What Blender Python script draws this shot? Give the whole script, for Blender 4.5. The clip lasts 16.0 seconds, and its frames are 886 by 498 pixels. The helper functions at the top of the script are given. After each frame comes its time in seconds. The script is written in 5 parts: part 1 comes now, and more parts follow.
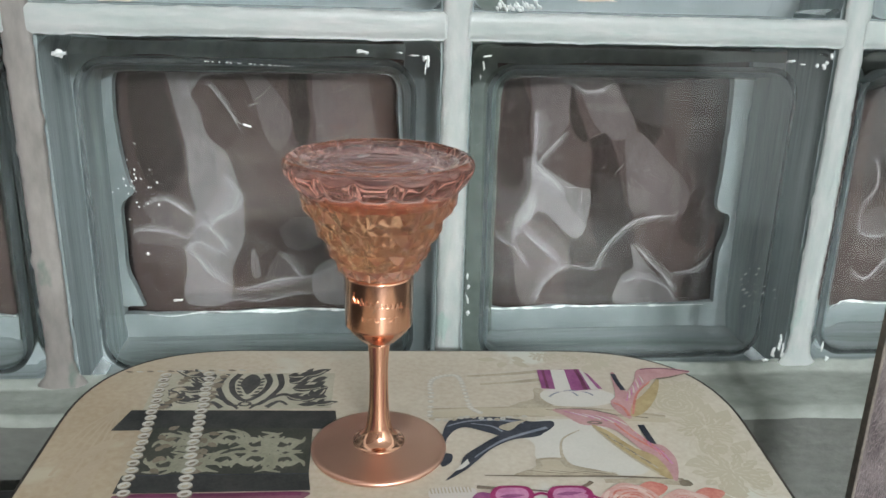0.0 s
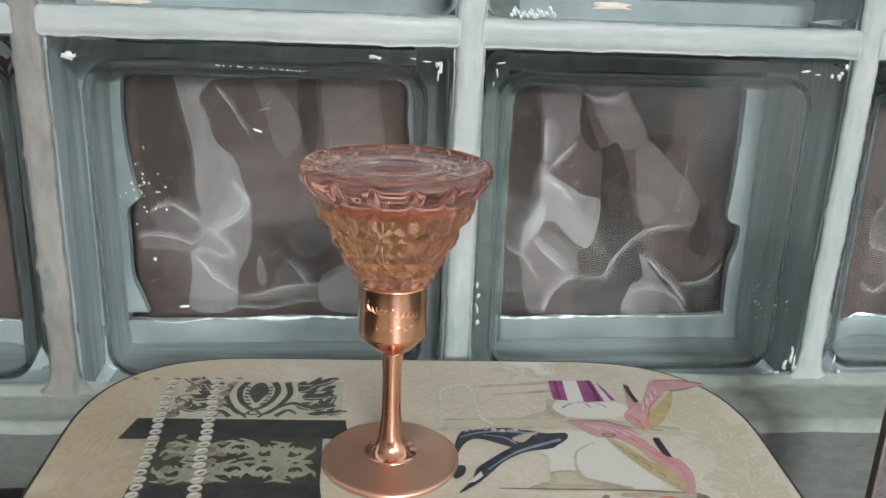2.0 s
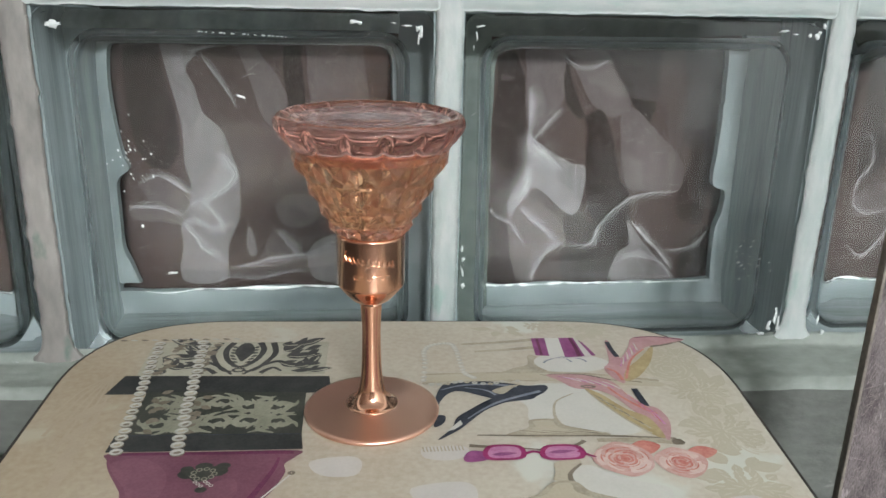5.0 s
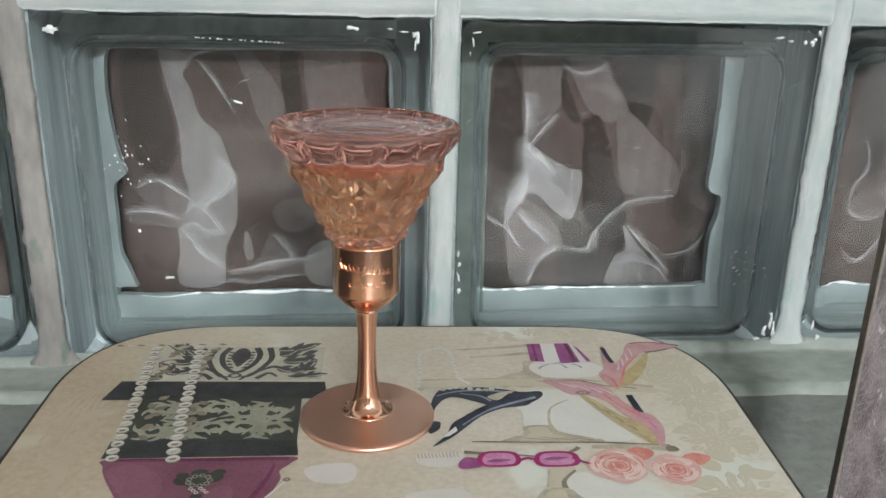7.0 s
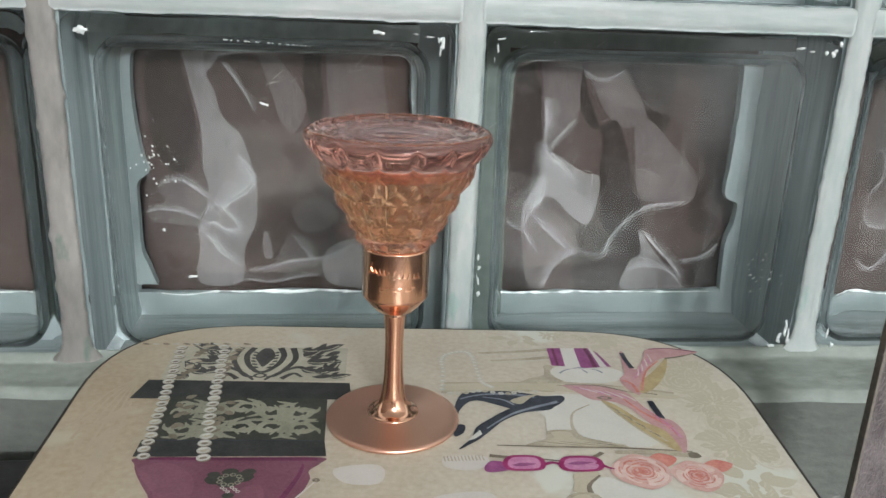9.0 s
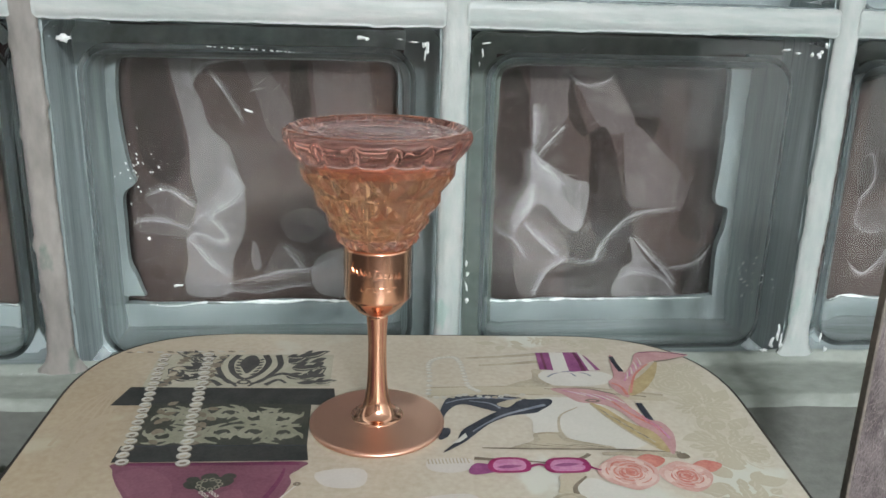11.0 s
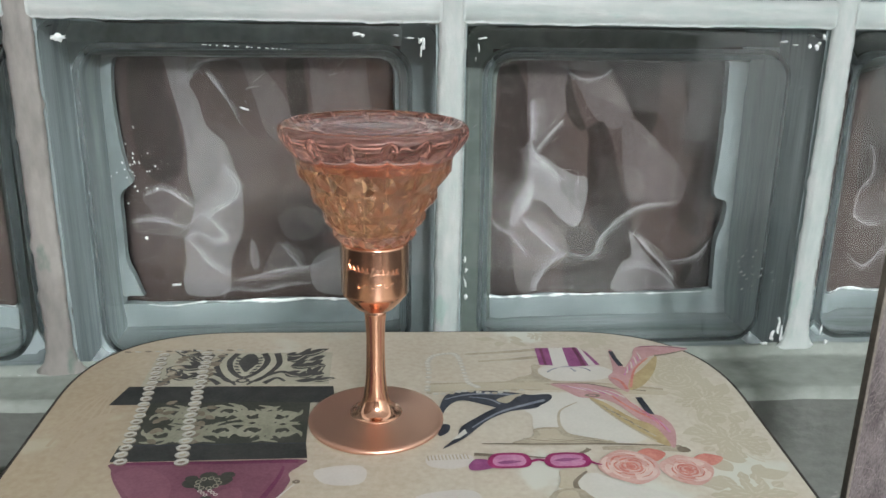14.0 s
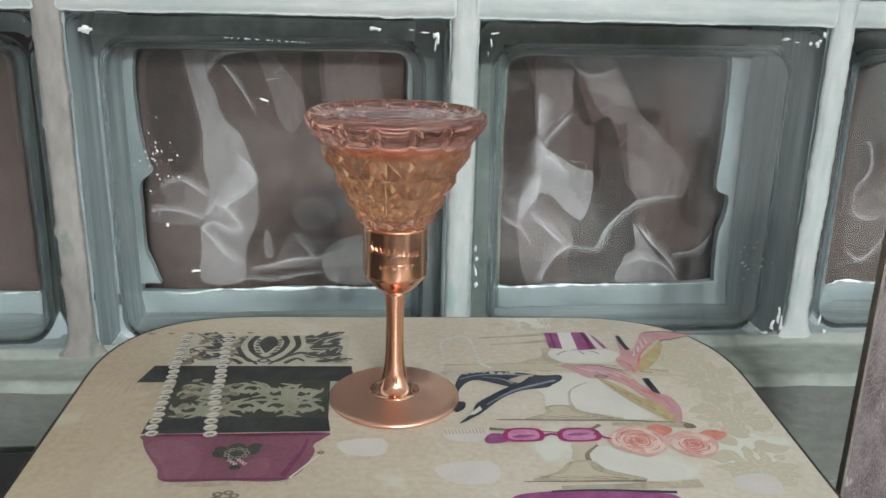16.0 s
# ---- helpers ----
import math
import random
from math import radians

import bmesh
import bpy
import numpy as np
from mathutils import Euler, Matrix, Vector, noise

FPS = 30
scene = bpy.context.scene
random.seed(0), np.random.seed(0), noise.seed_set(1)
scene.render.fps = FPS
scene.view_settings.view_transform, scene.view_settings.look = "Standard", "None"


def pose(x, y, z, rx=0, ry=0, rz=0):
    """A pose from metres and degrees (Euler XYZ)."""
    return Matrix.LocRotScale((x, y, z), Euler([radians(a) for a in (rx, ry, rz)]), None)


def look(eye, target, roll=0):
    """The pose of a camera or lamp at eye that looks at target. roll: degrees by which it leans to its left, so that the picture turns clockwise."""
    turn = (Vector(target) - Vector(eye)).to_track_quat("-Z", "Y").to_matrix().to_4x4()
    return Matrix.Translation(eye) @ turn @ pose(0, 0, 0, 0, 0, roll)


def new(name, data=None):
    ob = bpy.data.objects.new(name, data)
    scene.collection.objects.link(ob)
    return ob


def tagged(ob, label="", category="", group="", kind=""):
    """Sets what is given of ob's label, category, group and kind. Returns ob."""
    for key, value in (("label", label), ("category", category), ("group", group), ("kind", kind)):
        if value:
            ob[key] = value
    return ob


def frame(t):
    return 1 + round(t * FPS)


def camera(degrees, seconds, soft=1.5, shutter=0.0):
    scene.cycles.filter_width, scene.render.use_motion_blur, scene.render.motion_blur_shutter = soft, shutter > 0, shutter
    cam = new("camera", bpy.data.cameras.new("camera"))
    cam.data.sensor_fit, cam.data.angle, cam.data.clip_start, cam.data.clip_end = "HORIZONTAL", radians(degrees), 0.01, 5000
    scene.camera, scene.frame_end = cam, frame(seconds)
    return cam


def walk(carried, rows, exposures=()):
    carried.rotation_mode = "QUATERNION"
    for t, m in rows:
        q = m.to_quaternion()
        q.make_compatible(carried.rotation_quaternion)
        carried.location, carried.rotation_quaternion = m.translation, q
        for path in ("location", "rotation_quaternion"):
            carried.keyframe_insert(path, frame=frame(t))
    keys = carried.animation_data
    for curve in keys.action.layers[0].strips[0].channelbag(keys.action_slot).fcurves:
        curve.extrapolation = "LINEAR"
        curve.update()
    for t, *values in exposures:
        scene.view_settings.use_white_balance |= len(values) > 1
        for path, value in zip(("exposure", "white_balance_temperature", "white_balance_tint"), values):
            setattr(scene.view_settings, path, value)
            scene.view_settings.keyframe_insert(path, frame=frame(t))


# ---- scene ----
cam = camera(57.2, 16.0)
PATH = [
    (0, (-0.05129, -0.40297, 1.02033), (0.05652, 0.53912, 0.70277), 1.557),
    (0.5, (-0.05324, -0.40454, 1.02012), (0.05730, 0.53891, 0.70758), 1.898),
    (1, (-0.05334, -0.40676, 1.02197), (0.06045, 0.53740, 0.71278), 2.083),
    (1.5, (-0.05680, -0.40048, 1.01808), (0.05743, 0.54399, 0.70999), 2.308),
    (2, (-0.05749, -0.39800, 1.01837), (0.05364, 0.54715, 0.71121), 2.180),
    (2.5, (-0.05666, -0.39794, 1.01138), (0.05499, 0.54655, 0.70239), 2.198),
    (3, (-0.05104, -0.40047, 1.01150), (0.06141, 0.54376, 0.70200), 2.117),
    (3.5, (-0.05066, -0.40868, 1.00439), (0.06268, 0.53390, 0.69024), 1.752),
    (6, (-0.04500, -0.40844, 1.00746), (0.06036, 0.53425, 0.69087), 1.221),
    (6.5, (-0.04386, -0.40784, 1.00796), (0.06134, 0.53519, 0.69231), 1.328),
    (7, (-0.04705, -0.40910, 1.00896), (0.06136, 0.53347, 0.69305), 1.450),
    (7.5, (-0.05028, -0.41112, 1.00779), (0.05730, 0.53121, 0.69088), 1.506),
    (8, (-0.05028, -0.41271, 1.01128), (0.05753, 0.52934, 0.69359), 1.576),
    (8.5, (-0.05497, -0.41273, 1.01009), (0.05404, 0.52880, 0.69128), 1.969),
    (9, (-0.05765, -0.41078, 1.01276), (0.04925, 0.53097, 0.69386), 2.319),
    (11.5, (-0.04882, -0.41121, 1.00120), (0.05783, 0.53941, 0.70972), 1.577),
    (12, (-0.04747, -0.41404, 0.99766), (0.05602, 0.53680, 0.70578), 1.852),
    (12.5, (-0.04615, -0.41147, 0.99314), (0.05713, 0.53821, 0.69744), 1.868),
    (13, (-0.04658, -0.40934, 0.98991), (0.06013, 0.53901, 0.69118), 1.663),
    (13.5, (-0.05019, -0.40699, 1.00158), (0.05382, 0.54105, 0.70091), 1.185),
    (14, (-0.04932, -0.41029, 1.00330), (0.05644, 0.53886, 0.70679), 1.012),
    (14.5, (-0.04650, -0.40854, 1.00547), (0.06244, 0.53974, 0.70731), 1.076),
    (15, (-0.05001, -0.41169, 1.00494), (0.05958, 0.53743, 0.70972), 1.232),
    (15.5, (-0.05227, -0.41621, 1.00101), (0.05420, 0.53306, 0.70513), 1.352),
    (16, (-0.05884, -0.42425, 1.00044), (0.05097, 0.52508, 0.70598), 1.431),
]
walk(cam, [(t, look(eye, target, roll)) for t, eye, target, roll in PATH])

# ---- light: one ceiling lamp with three bulbs behind the camera; the room is closed ----
LAMP = (0.45, -3.40, 2.27)
LAMP_POWER = 425.0
world = bpy.data.worlds.new("world")
scene.world = world
world.use_nodes = True
world.node_tree.nodes["Background"].inputs[0].default_value = (0.60, 0.70, 0.80, 1)
world.node_tree.nodes["Background"].inputs[1].default_value = 0.02
scene.view_settings.exposure = 0.0
BULBS = (-0.30, 0.0, 0.30)
for dx in BULBS:
    bulb = bpy.data.lights.new("lamp_light", "POINT")
    bulb.energy, bulb.shadow_soft_size, bulb.color = LAMP_POWER / 3, 0.055, (0.91, 0.955, 1.0)
    new("lamp_light", bulb).location = (LAMP[0] + dx, LAMP[1], LAMP[2])


# ---- materials ----
def rgb(c):
    return (c[0], c[1], c[2], 1.0)


def mat_new(name):
    m = bpy.data.materials.new(name)
    m.use_nodes = True
    nt = m.node_tree
    return m, nt, nt.nodes["Principled BSDF"]


def mottled(name, a, b, rough=0.6, scale=40.0, fine=400.0, bump=0.15, metal=0.0, stretch=(1, 1, 1), dist=0.002, spots=None, spec=0.5, vary=0.0):
    """Two colours mixed by coarse and fine noise, with relief of the same grain."""
    m, nt, p = mat_new(name)
    n, l = nt.nodes, nt.links
    tc = n.new("ShaderNodeTexCoord")
    mp = n.new("ShaderNodeMapping")
    mp.inputs["Scale"].default_value = stretch
    l.new(tc.outputs["Object"], mp.inputs[0])
    n1 = n.new("ShaderNodeTexNoise")
    n1.inputs["Scale"].default_value, n1.inputs["Detail"].default_value = scale, 6
    n2 = n.new("ShaderNodeTexNoise")
    n2.inputs["Scale"].default_value, n2.inputs["Detail"].default_value = fine, 4
    l.new(mp.outputs[0], n1.inputs[0])
    l.new(mp.outputs[0], n2.inputs[0])
    mx = n.new("ShaderNodeMath")
    mx.operation = "MULTIPLY_ADD"
    mx.inputs[1].default_value = 0.4
    l.new(n2.outputs[0], mx.inputs[0])
    sc = n.new("ShaderNodeMath")
    sc.operation = "MULTIPLY"
    sc.inputs[1].default_value = 0.6
    l.new(n1.outputs[0], sc.inputs[0])
    l.new(sc.outputs[0], mx.inputs[2])
    ramp = n.new("ShaderNodeValToRGB")
    ramp.color_ramp.elements[0].position, ramp.color_ramp.elements[1].position = 0.36, 0.64
    ramp.color_ramp.elements[0].color, ramp.color_ramp.elements[1].color = rgb(a), rgb(b)
    l.new(mx.outputs[0], ramp.inputs[0])
    col = ramp.outputs[0]
    if spots:
        n3 = n.new("ShaderNodeTexNoise")
        n3.inputs["Scale"].default_value, n3.inputs["Detail"].default_value = spots[0], 5
        l.new(mp.outputs[0], n3.inputs[0])
        r3 = n.new("ShaderNodeValToRGB")
        r3.color_ramp.elements[0].position, r3.color_ramp.elements[1].position = spots[1], spots[1] + 0.05
        l.new(n3.outputs[0], r3.inputs[0])
        mix = n.new("ShaderNodeMix")
        mix.data_type = "RGBA"
        l.new(r3.outputs[0], mix.inputs[0])
        l.new(col, mix.inputs[6])
        mix.inputs[7].default_value = rgb(spots[2])
        col = mix.outputs[2]
    l.new(col, p.inputs["Base Color"])
    p.inputs["Roughness"].default_value = rough
    p.inputs["Metallic"].default_value = metal
    p.inputs["Specular IOR Level"].default_value = spec
    bp = n.new("ShaderNodeBump")
    bp.inputs["Strength"].default_value, bp.inputs["Distance"].default_value = bump, dist
    l.new(mx.outputs[0], bp.inputs["Height"])
    l.new(bp.outputs[0], p.inputs["Normal"])
    return m


def glassy(name, colour, ior=1.5, rough=0.0, bump=0.0, scale=60.0, stretch=(1, 1, 1)):
    m, nt, p = mat_new(name)
    p.inputs["Base Color"].default_value = rgb(colour)
    p.inputs["Transmission Weight"].default_value = 1.0
    p.inputs["IOR"].default_value = ior
    p.inputs["Roughness"].default_value = rough
    if bump:
        n, l = nt.nodes, nt.links
        tc = n.new("ShaderNodeTexCoord")
        mp = n.new("ShaderNodeMapping")
        mp.inputs["Scale"].default_value = stretch
        nz = n.new("ShaderNodeTexNoise")
        nz.inputs["Scale"].default_value, nz.inputs["Detail"].default_value = scale, 2
        bp = n.new("ShaderNodeBump")
        bp.inputs["Strength"].default_value, bp.inputs["Distance"].default_value = bump, 0.001
        l.new(tc.outputs["Object"], mp.inputs[0])
        l.new(mp.outputs[0], nz.inputs[0])
        l.new(nz.outputs[0], bp.inputs["Height"])
        l.new(bp.outputs[0], p.inputs["Normal"])
    return m


def copper(name, colour, rough, brushed=0.0):
    m, nt, p = mat_new(name)
    n, l = nt.nodes, nt.links
    p.inputs["Base Color"].default_value = rgb(colour)
    p.inputs["Metallic"].default_value = 1.0
    tc = n.new("ShaderNodeTexCoord")
    nz = n.new("ShaderNodeTexNoise")
    nz.inputs["Scale"].default_value, nz.inputs["Detail"].default_value = 900, 2
    l.new(tc.outputs["Object"], nz.inputs[0])
    mr = n.new("ShaderNodeMapRange")
    mr.inputs[3].default_value, mr.inputs[4].default_value = rough * 0.93, rough * 1.07
    l.new(nz.outputs[0], mr.inputs[0])
    l.new(mr.outputs[0], p.inputs["Roughness"])
    if brushed:
        p.inputs["Anisotropic"].default_value = brushed
        tg = n.new("ShaderNodeTangent")
        tg.direction_type, tg.axis = "RADIAL", "Z"
        l.new(tg.outputs[0], p.inputs["Tangent"])
    return m


def glowing(name, colour, power):
    m, nt, p = mat_new(name)
    p.inputs["Base Color"].default_value = (0.9, 0.9, 0.9, 1)
    p.inputs["Emission Color"].default_value = rgb(colour)
    p.inputs["Emission Strength"].default_value = power
    return m


M_PAINT = mottled("joint_paint", (0.60, 0.675, 0.645), (0.78, 0.79, 0.77), 0.36, 30, 190, 0.8, stretch=(1, 1, 0.45), dist=0.0012, spots=(48, 0.61, (0.56, 0.68, 0.63)))
M_PAINT_H = mottled("joint_paint_brushed_along", (0.60, 0.675, 0.645), (0.78, 0.79, 0.77), 0.36, 30, 190, 0.8, stretch=(0.3, 1, 1.3), dist=0.0012, spots=(48, 0.61, (0.56, 0.68, 0.63)))
# Dirty paint, its tone also lowered for the weaker light at the left.
M_PAINT_OLD_DIM = mottled("dirty_dimmed_joint_paint", (0.38, 0.36, 0.33), (0.60, 0.57, 0.53), 0.45, 26, 190, 0.8, stretch=(1, 1, 0.45), dist=0.0012, spots=(42, 0.60, (0.29, 0.35, 0.30)))
M_CHIP = mottled("thick_white_paint", (0.46, 0.50, 0.48), (0.74, 0.76, 0.74), 0.45, 320, 1200, 0.3)
M_PINKCHIP = mottled("old_pinkish_paint", (0.55, 0.46, 0.40), (0.66, 0.56, 0.48), 0.5, 200, 900, 0.3)
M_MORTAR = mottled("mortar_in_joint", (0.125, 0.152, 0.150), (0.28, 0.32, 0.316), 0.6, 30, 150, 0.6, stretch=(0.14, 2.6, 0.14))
# Lighter copy of the mortar, standing in for light on the upright joints.
M_MORTAR_LIT = mottled("lightened_mortar_upright", (0.20, 0.245, 0.242), (0.40, 0.465, 0.46), 0.6, 30, 150, 0.6, stretch=(0.14, 2.6, 0.14))
M_SILL = mottled("painted_cement_ledge", (0.17, 0.19, 0.165), (0.29, 0.315, 0.28), 0.6, 14, 160, 0.6, dist=0.003, stretch=(0.6, 1, 1))
M_LOWER = mottled("grey_cement_wall", (0.10, 0.106, 0.092), (0.15, 0.157, 0.138), 0.65, 22, 210, 0.7, dist=0.003, stretch=(0.5, 1, 1), spots=(90, 0.70, (0.22, 0.22, 0.20)))
M_PLASTER = mottled("room_plaster", (0.62, 0.64, 0.62), (0.72, 0.73, 0.70), 0.8, 3, 60, 0.2)
# West and south walls and floor are unseen, toned dark to shape reflections.
M_WEST = mottled("unseen_brown_wall", (0.10, 0.08, 0.07), (0.16, 0.13, 0.11), 0.7, 3, 60, 0.2)
M_SOUTH = mottled("unseen_taupe_wall", (0.065, 0.055, 0.050), (0.10, 0.088, 0.078), 0.9, 3, 60, 0.2)
M_CEIL = mottled("ceiling_paint", (0.70, 0.71, 0.70), (0.78, 0.78, 0.76), 0.85, 3, 60, 0.1)
M_FLOOR = mottled("unseen_dark_floor", (0.026, 0.022, 0.019), (0.050, 0.042, 0.036), 0.85, 5, 80, 0.1)
M_BROWN = mottled("brown_sheet", (0.0278, 0.0186, 0.0162), (0.0418, 0.0290, 0.0255), 0.6, 14, 220, 0.02, stretch=(1.6, 1, 0.5), spec=0.06)
# Shaded, middle and lit browns of the caustics painted on the sheet.
M_BROWN_D = mottled("caustic_shade_band", (0.0125, 0.0080, 0.0068), (0.0188, 0.0125, 0.0108), 0.6, 16, 220, 0.02, stretch=(1.6, 1, 0.5), spec=0.06)
M_BROWN_M = mottled("caustic_mid_band", (0.0493, 0.0383, 0.0360), (0.0696, 0.0563, 0.0534), 0.6, 14, 220, 0.02, stretch=(1.6, 1, 0.5), spec=0.06)
M_BROWN_L = mottled("caustic_lit_band", (0.0754, 0.0673, 0.0655), (0.1102, 0.1009, 0.0986), 0.6, 14, 220, 0.02, stretch=(1.6, 1, 0.5), spec=0.06)
# Tones of the added rim strips, standing in for reflections in the glass.
M_RIM_SHADE = mottled("dark_rim_reflection", (0.030, 0.043, 0.034), (0.085, 0.108, 0.090), 0.6, 18, 160, 0.3, stretch=(0.8, 1, 0.8))
M_BACKING = mottled("grey_green_rim_tone", (0.110, 0.130, 0.120), (0.330, 0.390, 0.376), 0.7, 14, 120, 0.3, stretch=(0.8, 1, 0.8))


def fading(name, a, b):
    """Painted caustic light that fades into the brown sheet along the attribute 'fade'."""
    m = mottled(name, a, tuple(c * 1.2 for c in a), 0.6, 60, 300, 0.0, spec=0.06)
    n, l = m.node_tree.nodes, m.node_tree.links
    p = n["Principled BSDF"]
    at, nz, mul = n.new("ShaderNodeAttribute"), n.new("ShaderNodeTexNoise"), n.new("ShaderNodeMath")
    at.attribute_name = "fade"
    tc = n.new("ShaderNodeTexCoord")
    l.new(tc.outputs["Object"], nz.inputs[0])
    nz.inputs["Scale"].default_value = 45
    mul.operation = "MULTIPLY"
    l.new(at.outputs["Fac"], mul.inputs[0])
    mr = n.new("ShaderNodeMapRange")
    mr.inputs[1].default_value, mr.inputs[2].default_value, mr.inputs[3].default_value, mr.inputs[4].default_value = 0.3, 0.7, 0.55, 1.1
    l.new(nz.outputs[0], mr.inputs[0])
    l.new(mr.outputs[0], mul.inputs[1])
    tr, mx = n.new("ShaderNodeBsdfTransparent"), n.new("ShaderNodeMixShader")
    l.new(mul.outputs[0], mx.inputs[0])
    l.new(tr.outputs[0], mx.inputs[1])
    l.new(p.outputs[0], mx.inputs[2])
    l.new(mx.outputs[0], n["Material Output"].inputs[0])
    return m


M_CAUSTIC = fading("caustic_line", (0.26, 0.245, 0.248), (0.16, 0.13, 0.12))
M_GLASS = glassy("block_glass", (0.97, 0.985, 0.98), 1.38, 0.02)
def lacquered(name, clear, coat, share, rough=0.03, ior=1.5, bump=0.0, scale=60.0):
    """Tinted glass under a sprayed coat; its scattering also stands in for light reflected inside."""
    m = glassy(name, clear, ior, rough, bump, scale)
    nt = m.node_tree
    n, l = nt.nodes, nt.links
    p = n["Principled BSDF"]
    d, tr, gl = n.new("ShaderNodeBsdfDiffuse"), n.new("ShaderNodeBsdfTranslucent"), n.new("ShaderNodeMixShader")
    d.inputs[0].default_value = tr.inputs[0].default_value = rgb(coat)
    l.new(d.outputs[0], gl.inputs[1])
    l.new(tr.outputs[0], gl.inputs[2])
    mx = n.new("ShaderNodeMixShader")
    mx.inputs[0].default_value = share
    l.new(p.outputs[0], mx.inputs[1])
    l.new(gl.outputs[0], mx.inputs[2])
    l.new(mx.outputs[0], n["Material Output"].inputs[0])
    return m


M_CUP = lacquered("pink_glass", (1.0, 0.64, 0.50), (1.0, 0.38, 0.25), 0.11, 0.012)
M_RIM = lacquered("rose_glass", (1.0, 0.48, 0.39), (0.95, 0.24, 0.16), 0.018, 0.012)
M_HOLLOW = glassy("rose_glass_inside", (1.0, 0.55, 0.36), 1.5, 0.01)
M_TOPDISC = lacquered("pale_rose_glass", (0.99, 0.74, 0.74), (0.85, 0.56, 0.56), 0.10, 0.015)
M_LIQUID = lacquered("amber_perfume", (1.0, 0.98, 0.74), (1.0, 0.85, 0.45), 0.05, 0.0, 0.907)
M_LIQUID_TOP = glassy("amber_perfume_surface", (1.0, 0.95, 0.78), 1.36)
M_COPPER = copper("rose_gold_polished", (0.78, 0.43, 0.29), 0.14)
M_COPPER_B = copper("rose_gold_satin", (0.83, 0.49, 0.36), 0.34)
M_ENGRAVE = copper("rose_gold_bright", (0.95, 0.62, 0.46), 0.2)
M_BOARD = mottled("fibre_board", (0.05, 0.038, 0.037), (0.22, 0.185, 0.180), 0.55, 90, 900, 0.9, stretch=(1.5, 1, 0.6), dist=0.002, spots=(150, 0.64, (0.36, 0.31, 0.30)))
M_BOARDEDGE = mottled("board_edge", (0.14, 0.12, 0.10), (0.24, 0.21, 0.17), 0.6, 90, 500, 0.3)
M_BLACK = mottled("black_lacquer", (0.010, 0.010, 0.011), (0.022, 0.021, 0.021), 0.5, 30, 300, 0.2)
M_MAT = mottled("printed_cream_ground_dim_left", (0.42, 0.352, 0.260), (0.535, 0.485, 0.388), 0.42, 9, 420, 0.05, spec=0.35, spots=(20, 0.60, (0.535, 0.52, 0.435)))
# Tan to cream along x: print colour plus painted light falloff to the left.
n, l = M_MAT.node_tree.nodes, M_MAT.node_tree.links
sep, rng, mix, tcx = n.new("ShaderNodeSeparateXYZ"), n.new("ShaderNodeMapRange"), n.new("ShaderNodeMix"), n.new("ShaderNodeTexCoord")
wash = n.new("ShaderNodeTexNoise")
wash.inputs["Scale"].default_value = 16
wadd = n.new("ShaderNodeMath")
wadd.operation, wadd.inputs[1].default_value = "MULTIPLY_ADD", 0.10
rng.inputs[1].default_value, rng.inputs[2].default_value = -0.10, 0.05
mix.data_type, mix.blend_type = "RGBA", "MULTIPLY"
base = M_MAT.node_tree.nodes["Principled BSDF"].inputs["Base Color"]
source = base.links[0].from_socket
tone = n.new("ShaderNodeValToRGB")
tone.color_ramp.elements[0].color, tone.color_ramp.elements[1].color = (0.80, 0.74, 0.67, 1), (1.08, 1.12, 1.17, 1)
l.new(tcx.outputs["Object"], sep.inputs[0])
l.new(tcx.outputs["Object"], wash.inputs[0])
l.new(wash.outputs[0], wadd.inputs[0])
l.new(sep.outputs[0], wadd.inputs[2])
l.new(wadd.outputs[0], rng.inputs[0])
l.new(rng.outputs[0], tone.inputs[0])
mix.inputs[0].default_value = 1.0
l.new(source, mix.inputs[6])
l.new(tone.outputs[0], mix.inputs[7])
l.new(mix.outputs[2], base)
M_MATEDGE = mottled("dark_mat_edge", (0.012, 0.010, 0.008), (0.035, 0.027, 0.020), 0.7, 80, 400, 0.2)


def ink(name, a, b, scale=120, fine=900, **kw):
    return mottled(name, a, b, 0.5, scale, fine, 0.04, spec=0.25, **kw)


I_DARK = ink("ink_charcoal", (0.020, 0.022, 0.022), (0.045, 0.045, 0.042))
I_GREEN = ink("ink_dark_olive", (0.028, 0.032, 0.025), (0.060, 0.060, 0.047), 60)
I_CREAM = ink("ink_cream", (0.35, 0.33, 0.255), (0.44, 0.41, 0.325))
I_CHAR = ink("ink_faded_charcoal", (0.036, 0.037, 0.036), (0.072, 0.070, 0.064), 200)
I_SAGE = ink("ink_sage", (0.20, 0.20, 0.145), (0.30, 0.29, 0.22))
I_PURPLE = ink("ink_plum", (0.13, 0.045, 0.068), (0.20, 0.085, 0.115), 45)
I_MAUVE = ink("ink_mauve", (0.160, 0.062, 0.088), (0.225, 0.100, 0.130), 45)
I_PLUMD = ink("ink_deep_plum", (0.085, 0.015, 0.045), (0.16, 0.035, 0.085), 45)
I_VIOLET = ink("ink_violet", (0.19, 0.045, 0.14), (0.29, 0.09, 0.21), 160)
I_MAGENTA = ink("ink_magenta", (0.23, 0.014, 0.085), (0.33, 0.035, 0.14), 200)
I_LENS = ink("ink_lens_pink", (0.40, 0.14, 0.27), (0.54, 0.27, 0.40), 200)
I_PINK = ink("ink_pink", (0.40, 0.215, 0.22), (0.50, 0.31, 0.305), 110)
I_ROSE = ink("ink_rose", (0.50, 0.285, 0.245), (0.60, 0.41, 0.365), 150)
